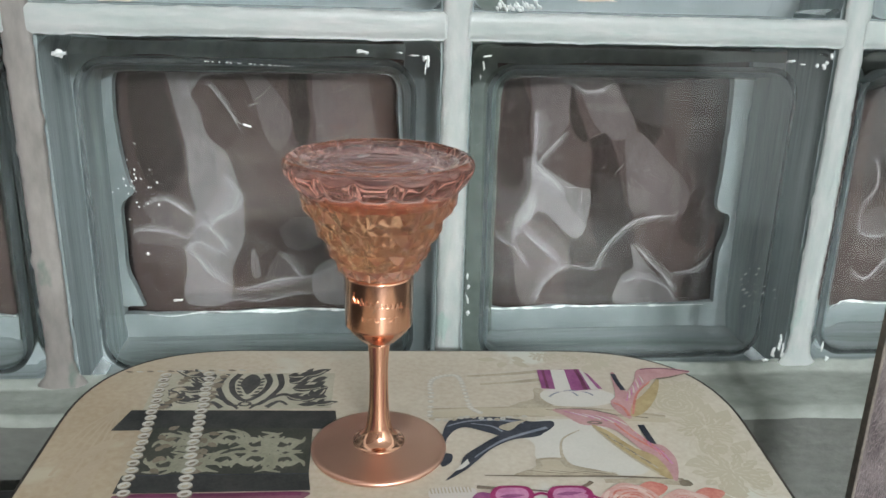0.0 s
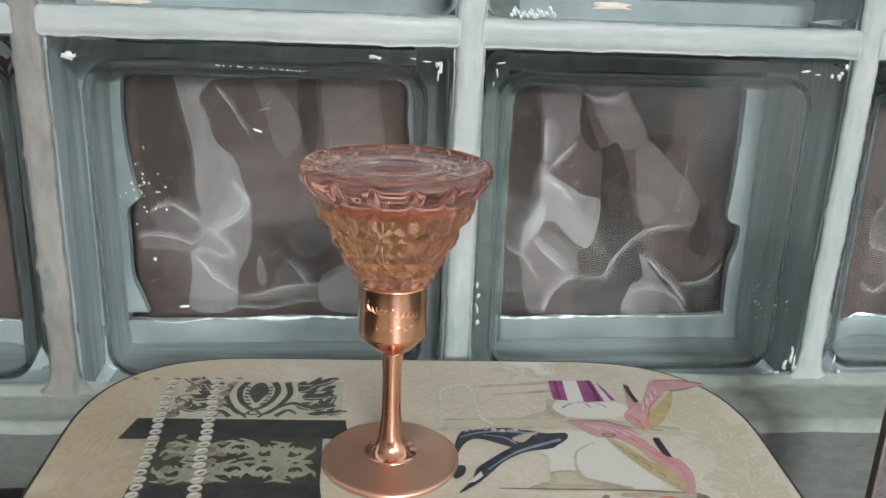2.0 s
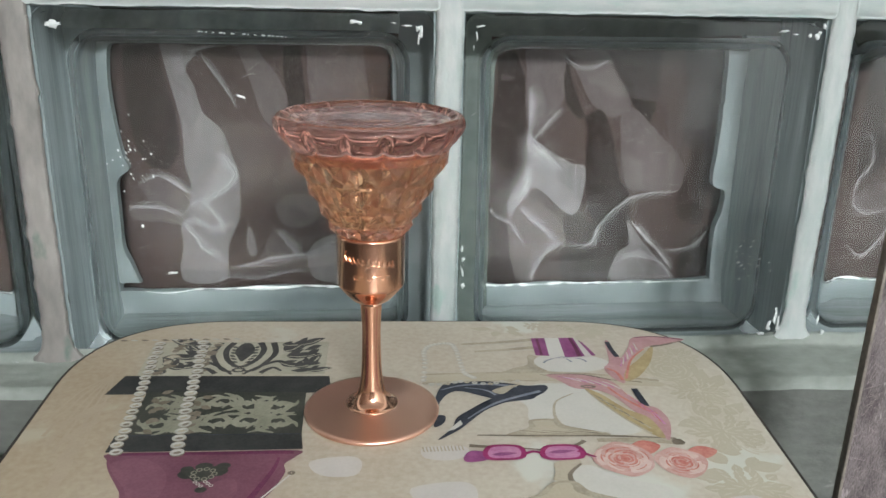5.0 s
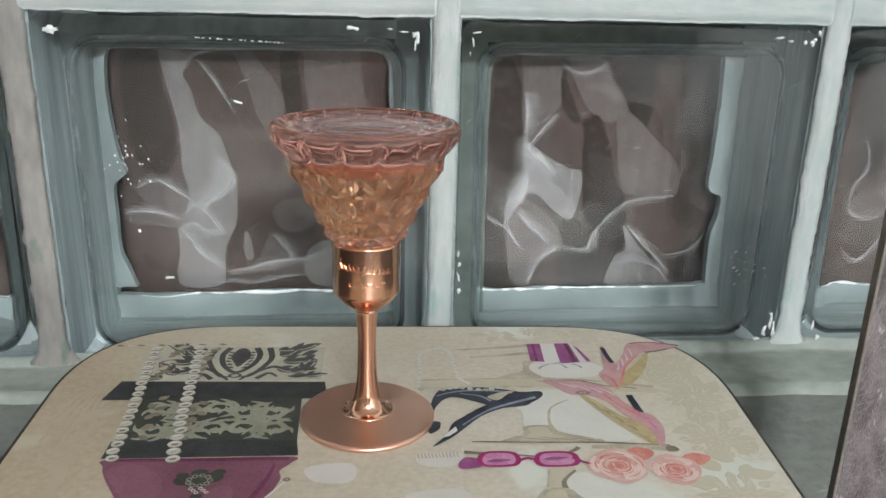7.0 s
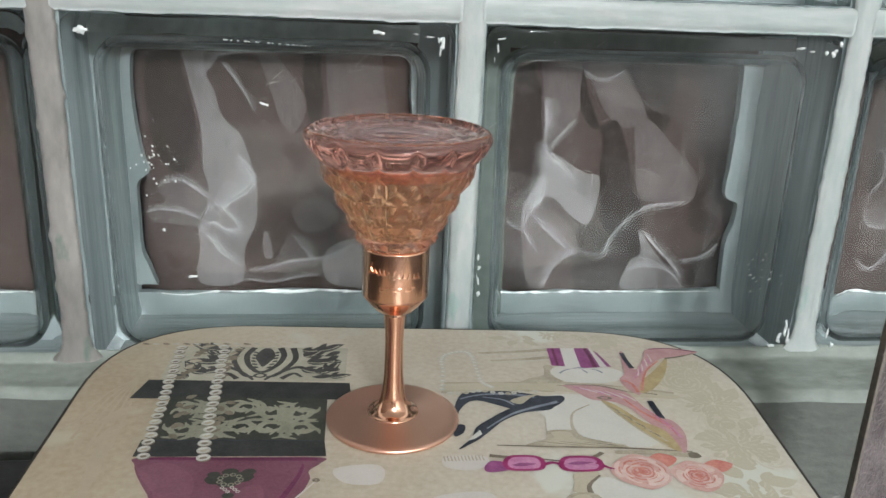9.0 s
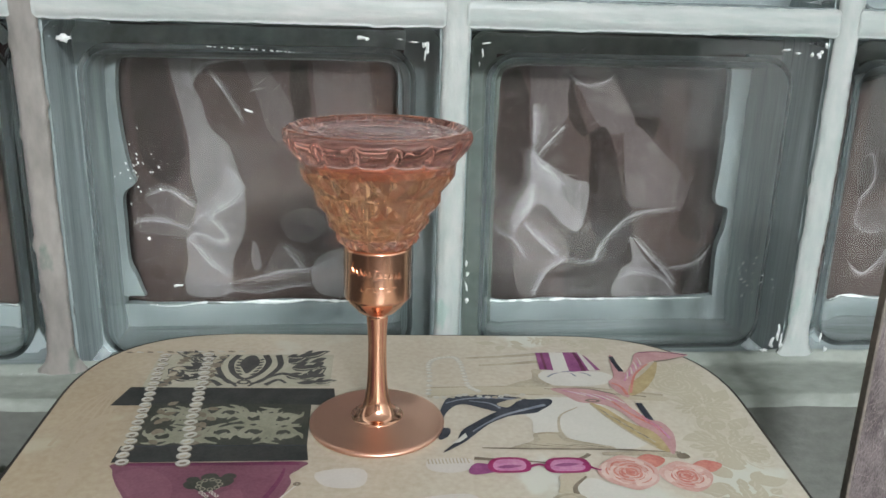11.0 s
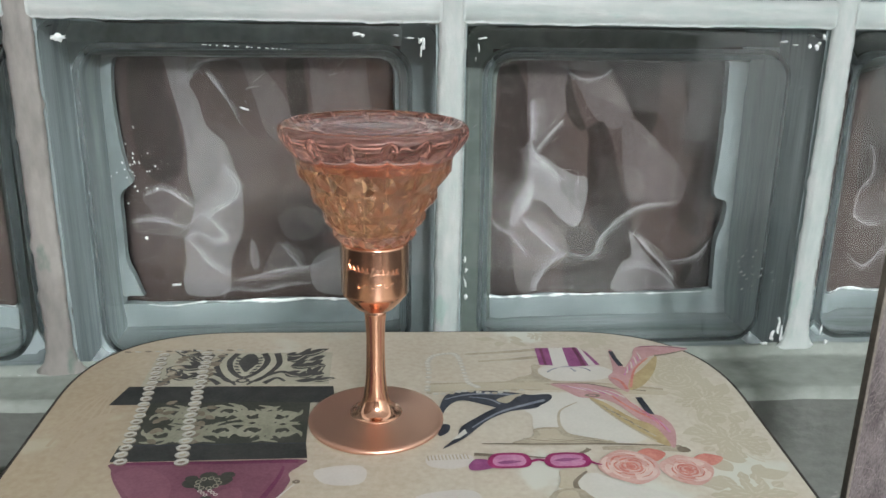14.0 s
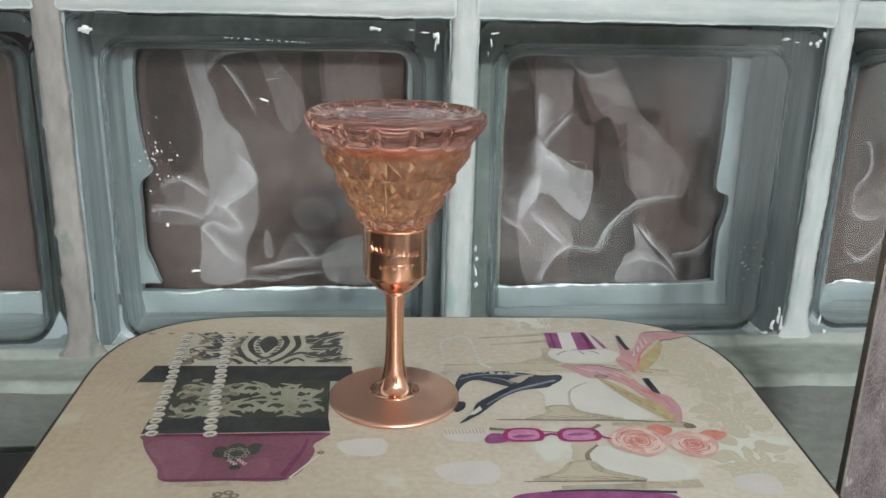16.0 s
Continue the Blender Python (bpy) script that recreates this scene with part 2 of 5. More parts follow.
I_PETAL = ink("ink_pale_petal", (0.58, 0.42, 0.37), (0.66, 0.52, 0.47), 200)
I_ROSED = ink("ink_rose_shadow", (0.44, 0.13, 0.10), (0.58, 0.25, 0.20), 150)
I_OCHRE = ink("ink_ochre", (0.34, 0.26, 0.125), (0.46, 0.37, 0.20), 130)
I_TAUPE = ink("ink_taupe", (0.30, 0.26, 0.19), (0.47, 0.42, 0.32), 90)
I_UMBER = ink("ink_umber", (0.13, 0.105, 0.075), (0.24, 0.20, 0.15), 90)
I_SHADE = ink("ink_soft_beige", (0.43, 0.38, 0.28), (0.49, 0.44, 0.335), 70)
I_PALE = ink("ink_off_white", (0.54, 0.53, 0.475), (0.60, 0.585, 0.53), 60)
I_LILAC = ink("ink_pale_lilac", (0.51, 0.48, 0.44), (0.56, 0.53, 0.49), 90)
I_GREY = ink("ink_pearl_grey", (0.38, 0.37, 0.32), (0.52, 0.50, 0.45), 300)
I_NAVY = ink("ink_blue_black", (0.018, 0.022, 0.032), (0.05, 0.055, 0.07), 140)
I_STEEL = ink("ink_steel_highlight", (0.16, 0.18, 0.22), (0.26, 0.28, 0.31), 140)
I_LEAF = ink("ink_leaf_beige", (0.445, 0.405, 0.305), (0.485, 0.445, 0.342), 60)
I_VEIN = ink("ink_light_cream", (0.50, 0.455, 0.36), (0.54, 0.50, 0.405), 60)
I_FERN = ink("ink_fern_tan", (0.385, 0.315, 0.230), (0.43, 0.355, 0.262), 60)


# ---- mesh helpers ----
def mesh_of(bm, name, material, smooth=False):
    me = bpy.data.meshes.new(name)
    bm.to_mesh(me)
    bm.free()
    for m in material if isinstance(material, (list, tuple)) else [material]:
        me.materials.append(m)
    if smooth:
        me.shade_smooth()
    return me


def part(name, bm, material, parent=None, label="", smooth=False):
    ob = new(name, mesh_of(bm, name, material, smooth))
    if parent:
        ob.parent = parent
        ob.matrix_parent_inverse = parent.matrix_basis.inverted()
    if label:
        ob["label"] = label
    return ob


def structure(name, bm, material, smooth=False):
    return tagged(part(name, bm, material, None, "", smooth), kind="structure")


def add_box(bm, x0, x1, y0, y1, z0, z1):
    v = [bm.verts.new((x, y, z)) for z in (z0, z1) for y in (y0, y1) for x in (x0, x1)]
    for f in ((0, 2, 3, 1), (4, 5, 7, 6), (0, 1, 5, 4), (2, 6, 7, 3), (0, 4, 6, 2), (1, 3, 7, 5)):
        bm.faces.new([v[i] for i in f])
    return v


def bevel_all(bm, w, seg=2):
    bmesh.ops.bevel(bm, geom=bm.edges[:], offset=w, segments=seg, affect="EDGES", profile=0.5)


def bridge(bm, a, b):
    n = len(a)
    return [bm.faces.new((a[i], a[(i + 1) % n], b[(i + 1) % n], b[i])) for i in range(n)]


def lathe(bm, profile, n=96, at=(0, 0, 0), wobble=None):
    """Turns (r, z) pairs round the z axis; r = 0 closes the end."""
    last = None
    for r, z in profile:
        if r == 0:
            ring = [bm.verts.new((at[0], at[1], at[2] + z))]
        else:
            ring = []
            for i in range(n):
                t = 2 * math.pi * i / n
                q = r + (wobble(t, z) if wobble else 0)
                ring.append(bm.verts.new((at[0] + q * math.cos(t), at[1] + q * math.sin(t), at[2] + z)))
        if last:
            if len(last) == 1 and len(ring) > 1:
                for i in range(n):
                    bm.faces.new((last[0], ring[(i + 1) % n], ring[i]))
            elif len(ring) == 1 and len(last) > 1:
                for i in range(n):
                    bm.faces.new((ring[0], last[i], last[(i + 1) % n]))
            else:
                bridge(bm, last, ring)
        last = ring
    bmesh.ops.recalc_face_normals(bm, faces=bm.faces)


def curve_loop(pts, k=6, closed=True):
    """A Catmull-Rom curve through the corners."""
    out, n = [], len(pts)
    for i in range(n if closed else n - 1):
        p = [Vector(pts[(i + d) % n]) if closed else Vector(pts[min(max(i + d, 0), n - 1)]) for d in (-1, 0, 1, 2)]
        for s in range(k):
            t = s / k
            out.append(0.5 * (2 * p[1] + (p[2] - p[0]) * t + (2 * p[0] - 5 * p[1] + 4 * p[2] - p[3]) * t * t + (3 * p[1] - p[0] - 3 * p[2] + p[3]) * t ** 3))
    if not closed:
        out.append(Vector(pts[-1]))
    return out


def rounded(w, h, r, seg=12, cx=0.0, cz=0.0):
    pts = []
    for sx, sz, a0 in ((1, 1, 0), (-1, 1, 90), (-1, -1, 180), (1, -1, 270)):
        for i in range(seg + 1):
            a = radians(a0 + 90 * i / seg)
            pts.append((cx + sx * (w - r) + r * math.cos(a), cz + sz * (h - r) + r * math.sin(a)))
    return pts


# ---- the room ----
X0, X1, Y0, H = -1.6, 1.9, -4.9, 2.42
PITCH, JOINT, ZB = 0.2037, 0.0140, 0.8010
XJ = -0.0010                          # middle of the joint between the two main blocks
COLS, RWS = range(-2, 2), range(0, 2)
GX0, GX1 = XJ - 2 * PITCH - JOINT / 2, XJ + 2 * PITCH + JOINT / 2
GZ0, GZ1 = ZB - JOINT / 2, ZB + 2 * PITCH - JOINT / 2

bm = bmesh.new()
add_box(bm, X0, GX0, 0, 0.08, 0, H)
add_box(bm, GX1, X1, 0, 0.08, 0, H)
add_box(bm, GX0, GX1, 0, 0.08, GZ1, H)
add_box(bm, GX0, GX1, 0, 0.08, 0, GZ0)
wall_north = structure("wall_north", bm, M_PLASTER)
tagged(wall_north, "painted wall with glass blocks set in white-green joints", "wall")

# Room shell out of view, added to close the place and bounce light.
for nm, b, mt in (("floor", (X0, X1, Y0, 0.6, -0.1, 0), M_FLOOR), ("ceiling", (X0, X1, Y0, 0.6, H, H + 0.1), M_CEIL),
                  ("wall_south", (X0, X1, Y0 - 0.1, Y0, 0, H), M_SOUTH), ("wall_west", (X0 - 0.1, X0, Y0, 0.6, 0, H), M_WEST),
                  ("wall_east", (X1, X1 + 0.1, Y0, 0.6, 0, H), M_PLASTER), ("wall_beyond", (X0, X1, 0.0905, 0.15, 0, H), M_BROWN)):
    bm = bmesh.new()
    add_box(bm, *b)
    settings = structure(nm, bm, mt)
    if nm == "wall_beyond":
        beyond = settings


# painted caustics: light through the wavy glass, put into the sheet's colours
depth = [0]


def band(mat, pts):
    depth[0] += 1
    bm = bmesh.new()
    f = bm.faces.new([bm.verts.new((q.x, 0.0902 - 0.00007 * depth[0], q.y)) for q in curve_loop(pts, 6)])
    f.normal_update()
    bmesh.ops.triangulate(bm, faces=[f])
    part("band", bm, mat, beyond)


def caustic_vein(width, side, pts):
    """A painted caustic line, sharp on one flank and fading over a broad skirt on the other."""
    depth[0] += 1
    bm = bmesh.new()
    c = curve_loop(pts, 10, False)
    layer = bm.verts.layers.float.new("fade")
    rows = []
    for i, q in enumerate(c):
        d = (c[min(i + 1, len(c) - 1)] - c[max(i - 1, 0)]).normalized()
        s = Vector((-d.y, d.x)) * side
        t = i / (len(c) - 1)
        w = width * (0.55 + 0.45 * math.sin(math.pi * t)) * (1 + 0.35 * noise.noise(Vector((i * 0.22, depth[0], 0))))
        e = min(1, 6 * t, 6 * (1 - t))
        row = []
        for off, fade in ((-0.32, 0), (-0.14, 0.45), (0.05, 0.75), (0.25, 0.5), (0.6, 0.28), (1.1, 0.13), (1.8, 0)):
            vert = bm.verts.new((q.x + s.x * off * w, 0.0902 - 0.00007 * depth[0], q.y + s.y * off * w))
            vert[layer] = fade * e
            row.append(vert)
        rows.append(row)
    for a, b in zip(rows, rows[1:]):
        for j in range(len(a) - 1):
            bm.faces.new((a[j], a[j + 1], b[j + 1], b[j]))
    part("caustic_vein", bm, M_CAUSTIC, beyond)


# broad shaded and lit bands of the painted caustics, traced to fit the view
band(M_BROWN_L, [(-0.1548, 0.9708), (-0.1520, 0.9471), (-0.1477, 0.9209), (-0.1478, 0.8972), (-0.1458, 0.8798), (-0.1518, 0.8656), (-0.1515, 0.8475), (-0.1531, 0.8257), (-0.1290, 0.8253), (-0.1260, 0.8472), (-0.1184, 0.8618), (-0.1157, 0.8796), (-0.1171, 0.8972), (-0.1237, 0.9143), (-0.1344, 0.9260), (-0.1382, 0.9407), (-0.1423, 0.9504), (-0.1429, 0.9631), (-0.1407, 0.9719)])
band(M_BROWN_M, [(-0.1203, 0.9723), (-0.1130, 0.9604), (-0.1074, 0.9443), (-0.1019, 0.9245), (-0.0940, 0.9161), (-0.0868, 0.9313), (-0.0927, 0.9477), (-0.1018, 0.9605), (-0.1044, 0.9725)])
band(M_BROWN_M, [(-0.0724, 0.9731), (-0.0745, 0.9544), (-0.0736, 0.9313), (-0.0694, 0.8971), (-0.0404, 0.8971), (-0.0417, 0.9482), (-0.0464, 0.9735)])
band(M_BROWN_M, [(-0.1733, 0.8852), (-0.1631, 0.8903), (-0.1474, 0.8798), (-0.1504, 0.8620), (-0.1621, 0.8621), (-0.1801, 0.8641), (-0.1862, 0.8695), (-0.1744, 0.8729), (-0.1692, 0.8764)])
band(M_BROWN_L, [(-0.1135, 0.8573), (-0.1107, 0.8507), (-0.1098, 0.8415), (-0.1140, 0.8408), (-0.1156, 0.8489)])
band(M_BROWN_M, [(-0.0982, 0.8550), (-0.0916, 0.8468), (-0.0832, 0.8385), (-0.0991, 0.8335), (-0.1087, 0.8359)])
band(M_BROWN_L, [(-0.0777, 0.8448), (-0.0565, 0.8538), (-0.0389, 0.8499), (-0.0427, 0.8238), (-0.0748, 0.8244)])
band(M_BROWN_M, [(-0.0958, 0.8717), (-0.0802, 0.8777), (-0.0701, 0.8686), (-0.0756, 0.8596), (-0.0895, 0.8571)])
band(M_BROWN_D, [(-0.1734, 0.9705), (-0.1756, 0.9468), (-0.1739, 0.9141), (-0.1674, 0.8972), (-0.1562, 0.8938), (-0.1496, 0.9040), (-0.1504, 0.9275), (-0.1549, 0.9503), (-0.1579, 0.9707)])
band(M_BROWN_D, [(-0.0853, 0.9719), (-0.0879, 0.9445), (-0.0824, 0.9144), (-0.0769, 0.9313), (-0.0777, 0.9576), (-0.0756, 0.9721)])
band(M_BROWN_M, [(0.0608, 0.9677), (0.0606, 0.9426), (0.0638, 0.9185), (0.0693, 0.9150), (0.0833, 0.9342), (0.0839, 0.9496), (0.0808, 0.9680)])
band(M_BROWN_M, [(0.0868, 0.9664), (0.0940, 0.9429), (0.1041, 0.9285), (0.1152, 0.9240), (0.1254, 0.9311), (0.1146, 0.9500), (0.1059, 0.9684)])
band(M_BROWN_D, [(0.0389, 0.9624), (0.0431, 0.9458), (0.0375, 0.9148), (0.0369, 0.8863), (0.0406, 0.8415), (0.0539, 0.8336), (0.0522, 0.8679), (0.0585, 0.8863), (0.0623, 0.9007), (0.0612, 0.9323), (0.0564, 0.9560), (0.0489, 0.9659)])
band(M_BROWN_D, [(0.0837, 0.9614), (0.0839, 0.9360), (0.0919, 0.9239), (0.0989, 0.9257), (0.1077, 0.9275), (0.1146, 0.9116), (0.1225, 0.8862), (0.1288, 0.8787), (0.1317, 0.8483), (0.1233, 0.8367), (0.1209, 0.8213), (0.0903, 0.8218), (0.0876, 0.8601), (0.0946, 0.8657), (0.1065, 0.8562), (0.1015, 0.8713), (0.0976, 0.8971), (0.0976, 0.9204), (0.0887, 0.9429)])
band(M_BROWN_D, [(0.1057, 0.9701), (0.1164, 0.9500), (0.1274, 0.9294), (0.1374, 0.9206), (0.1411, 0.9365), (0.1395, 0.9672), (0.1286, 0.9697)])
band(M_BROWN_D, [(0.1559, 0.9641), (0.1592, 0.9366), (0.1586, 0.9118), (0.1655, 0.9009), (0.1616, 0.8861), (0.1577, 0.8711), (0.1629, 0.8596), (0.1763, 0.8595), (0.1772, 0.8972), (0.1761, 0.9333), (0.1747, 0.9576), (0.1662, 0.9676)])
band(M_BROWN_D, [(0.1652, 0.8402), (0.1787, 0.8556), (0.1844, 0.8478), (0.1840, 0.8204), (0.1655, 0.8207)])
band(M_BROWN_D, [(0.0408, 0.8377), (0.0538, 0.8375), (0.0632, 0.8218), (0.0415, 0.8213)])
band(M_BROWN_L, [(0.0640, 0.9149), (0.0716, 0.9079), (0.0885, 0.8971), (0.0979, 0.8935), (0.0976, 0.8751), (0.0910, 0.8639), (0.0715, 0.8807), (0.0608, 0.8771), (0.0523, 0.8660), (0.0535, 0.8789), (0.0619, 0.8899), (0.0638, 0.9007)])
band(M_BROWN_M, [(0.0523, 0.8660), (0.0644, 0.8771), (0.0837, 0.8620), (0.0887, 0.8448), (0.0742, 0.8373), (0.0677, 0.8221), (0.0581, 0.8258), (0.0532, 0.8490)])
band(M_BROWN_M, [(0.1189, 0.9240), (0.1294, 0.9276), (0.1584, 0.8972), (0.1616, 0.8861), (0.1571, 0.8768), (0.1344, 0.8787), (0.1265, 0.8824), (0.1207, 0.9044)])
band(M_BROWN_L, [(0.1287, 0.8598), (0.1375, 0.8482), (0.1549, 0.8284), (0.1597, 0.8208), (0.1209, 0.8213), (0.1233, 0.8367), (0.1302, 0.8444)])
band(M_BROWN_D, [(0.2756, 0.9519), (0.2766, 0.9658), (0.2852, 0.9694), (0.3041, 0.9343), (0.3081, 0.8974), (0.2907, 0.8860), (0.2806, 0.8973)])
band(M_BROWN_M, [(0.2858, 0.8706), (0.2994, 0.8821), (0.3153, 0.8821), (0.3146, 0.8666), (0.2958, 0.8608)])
# bright caustic lines, painted on, that fade towards one side
caustic_vein(0.0075, 1, [(-0.1431, 0.9472), (-0.1403, 0.9552), (-0.1351, 0.9616), (-0.1270, 0.9652), (-0.1174, 0.9673), (-0.1077, 0.9700)])
caustic_vein(0.0080, 1, [(-0.1416, 0.8673), (-0.1327, 0.8755), (-0.1223, 0.8814), (-0.1169, 0.8895), (-0.1213, 0.8989), (-0.1276, 0.9040)])
caustic_vein(0.0030, 1, [(-0.1527, 0.8621), (-0.1429, 0.8734), (-0.1355, 0.8691), (-0.1286, 0.8600), (-0.1349, 0.8576), (-0.1436, 0.8627), (-0.1494, 0.8613), (-0.1526, 0.8548)])
caustic_vein(0.0028, -1, [(-0.1485, 0.8649), (-0.1614, 0.8700), (-0.1745, 0.8715), (-0.1853, 0.8688)])
caustic_vein(0.0035, 1, [(-0.1505, 0.8602), (-0.1430, 0.8474), (-0.1349, 0.8407), (-0.1260, 0.8354)])
caustic_vein(0.0035, -1, [(-0.1261, 0.8339), (-0.1129, 0.8359), (-0.0988, 0.8395), (-0.0778, 0.8422), (-0.0601, 0.8502)])
caustic_vein(0.0020, 1, [(-0.1329, 0.9575), (-0.1280, 0.9506), (-0.1221, 0.9409), (-0.1148, 0.9271)])
caustic_vein(0.0045, 1, [(-0.0965, 0.8543), (-0.0899, 0.8468), (-0.0849, 0.8393)])
caustic_vein(0.0030, 1, [(-0.1733, 0.8852), (-0.1615, 0.8896), (-0.1511, 0.8833), (-0.1459, 0.8780)])
caustic_vein(0.0028, 1, [(-0.1342, 0.8254), (-0.1237, 0.8278), (-0.1099, 0.8261), (-0.0922, 0.8296), (-0.0764, 0.8309)])
caustic_vein(0.0085, -1, [(0.0634, 0.9185), (0.0680, 0.9079), (0.0756, 0.9007), (0.0834, 0.8928)])
caustic_vein(0.0080, 1, [(0.0514, 0.8634), (0.0582, 0.8723), (0.0649, 0.8826), (0.0654, 0.8971)])
caustic_vein(0.0022, 1, [(0.0351, 0.8709), (0.0452, 0.8634), (0.0538, 0.8585), (0.0645, 0.8451)])
caustic_vein(0.0042, 1, [(0.0685, 0.8209), (0.0744, 0.8353), (0.0884, 0.8487)])
caustic_vein(0.0034, -1, [(0.0885, 0.8479), (0.1037, 0.8447), (0.1109, 0.8581), (0.1257, 0.8720), (0.1383, 0.8768), (0.1588, 0.8786)])
caustic_vein(0.0034, 1, [(0.1294, 0.8606), (0.1405, 0.8482), (0.1521, 0.8364), (0.1589, 0.8276)])
caustic_vein(0.0026, -1, [(0.1537, 0.8395), (0.1705, 0.8440), (0.1832, 0.8564)])
caustic_vein(0.0040, 1, [(0.0593, 0.8708), (0.0711, 0.8584), (0.0829, 0.8480)])
caustic_vein(0.0050, 1, [(0.0623, 0.9426), (0.0641, 0.9306), (0.0639, 0.9167)])
caustic_vein(0.0024, 1, [(0.0825, 0.9308), (0.0726, 0.9203), (0.0660, 0.9107)])
caustic_vein(0.0020, -1, [(0.0784, 0.9630), (0.0912, 0.9548), (0.1034, 0.9560), (0.1101, 0.9601)])
caustic_vein(0.0030, 1, [(0.1218, 0.8328), (0.1348, 0.8366), (0.1506, 0.8324), (0.1587, 0.8224)])
caustic_vein(0.0024, 1, [(0.2819, 0.9104), (0.2909, 0.9141), (0.2971, 0.8974), (0.2868, 0.8860), (0.2858, 0.8706), (0.2994, 0.8627), (0.3106, 0.8666)])
caustic_vein(0.0026, -1, [(0.2824, 0.8470), (0.2965, 0.8368), (0.3066, 0.8468), (0.3123, 0.8587)])

# added strips behind the block rims: dark reflections in the glass, put into colour
# Uneven inner edges, traced to fit the camera's view.
RIM_EDGE_LEFT = [(-0.18, 0.9759), (-0.1822, 0.9484), (-0.1811, 0.9263), (-0.1772, 0.9052), (-0.1748, 0.8975), (-0.185, 0.8895), (-0.186, 0.8732), (-0.1865, 0.8523), (-0.18, 0.8415), (-0.1752, 0.8295)]
RIM_EDGE_RIGHT = [(0.1754, 0.9755), (0.1767, 0.9353), (0.1755, 0.9073), (0.1746, 0.8864), (0.1864, 0.8812), (0.1851, 0.8689), (0.1794, 0.8558), (0.1795, 0.8229)]


def rim_strip(pts, outer, mat, inset=0.0):
    """A strip between an uneven inner edge and the block's straight side."""
    bm = bmesh.new()
    line = curve_loop(pts, 6, False)
    rows = []
    for y in (0.0700 + inset, 0.0768 - inset):
        rows.append([(bm.verts.new((p.x, y, p.y)), bm.verts.new((outer[0] or p.x, y, outer[1] or p.y))) for p in line])
    for i in range(len(line) - 1):
        for a, b in ((rows[0][i], rows[0][i + 1]), (rows[1][i + 1], rows[1][i])):
            bm.faces.new((a[0], a[1], b[1], b[0]))
        for k in (0, 1):
            bm.faces.new((rows[0][i][k], rows[0][i + 1][k], rows[1][i + 1][k], rows[1][i][k]))
    bmesh.ops.recalc_face_normals(bm, faces=bm.faces)
    part("rim_shade_strip", bm, mat, wall_north)


def uneven(a, b, seed, amp, k=9):
    """Points from a to b that wander to either side."""
    out = []
    for i in range(k):
        t = i / (k - 1)
        w = amp * noise.noise(Vector((t * 5.3, seed, 0.5)))
        d = Vector((b[1] - a[1], a[0] - b[0])).normalized()
        out.append(Vector(a).lerp(Vector(b), t) + d * w)
    return out


for c in COLS:
    for r in RWS:
        cx, cz, o = XJ + (c + 0.5) * PITCH, ZB + (r + 0.5) * PITCH - JOINT / 2, PITCH / 2 - JOINT / 2 - 0.001
        sd = 3.7 * c + 11.3 * r
        left = RIM_EDGE_LEFT if (c, r) == (-1, 0) else uneven((cx - (0.071 if c == 0 else 0.079), cz + o), (cx - (0.068 if c == 0 else 0.079), cz - o), sd, 0.004)
        right = RIM_EDGE_RIGHT if (c, r) == (0, 0) else uneven((cx + 0.0785, cz + o), (cx + 0.0785, cz - o), sd + 2, 0.004)
        rim_strip(left, (cx - o, None), M_RIM_SHADE if c == 0 else M_MORTAR)
        rim_strip(right, (cx + o, None), M_RIM_SHADE if c == -2 else M_MORTAR)
        rim_strip(uneven((cx - o, cz + 0.0785), (cx + o, cz + 0.0785), sd + 4, 0.003), (None, cz + o), M_RIM_SHADE if c >= 0 else M_BACKING, 0.0004)
        rim_strip(uneven((cx - o, cz - 0.0722), (cx + o, cz - 0.0722), sd + 6, 0.003, 14), (None, cz - o), M_MORTAR, 0.0004)
        # ragged white lip along the foot of the hollow
        bm = bmesh.new()
        last = None
        for i in range(121):
            t = i / 120
            x = cx - 0.070 + 0.140 * t
            w = 0.0016 * max(0.0, 0.35 + noise.fractal(Vector((t * 16, sd, 3)), 1.0, 2.0, 5))
            z = cz - 0.0712 + 0.0022 * noise.noise(Vector((t * 6, sd, 8)))
            now = [bm.verts.new((x, 0.0697, z - w)), bm.verts.new((x, 0.0690, z)), bm.verts.new((x, 0.0697, z + w * 0.6))]
            if last:
                for j in (0, 1):
                    bm.faces.new((last[j], now[j], now[j + 1], last[j + 1]))
            last = now
        part("white_lip", bm, M_CHIP, wall_north, "ragged white paint line", True)

# mortar bars in the joints
bm = bmesh.new()
for k in range(-2, 3):
    x = XJ + k * PITCH
    add_box(bm, x - JOINT / 2 - 0.0008, x + JOINT / 2 + 0.0008, 0.0022, 0.079, GZ0, GZ1)
part("mortar", bm, M_MORTAR_LIT, wall_north)
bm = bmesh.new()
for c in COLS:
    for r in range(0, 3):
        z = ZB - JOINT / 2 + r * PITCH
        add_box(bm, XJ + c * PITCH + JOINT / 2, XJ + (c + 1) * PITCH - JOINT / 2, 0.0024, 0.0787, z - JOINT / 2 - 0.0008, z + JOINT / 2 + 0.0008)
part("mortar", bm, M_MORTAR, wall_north)


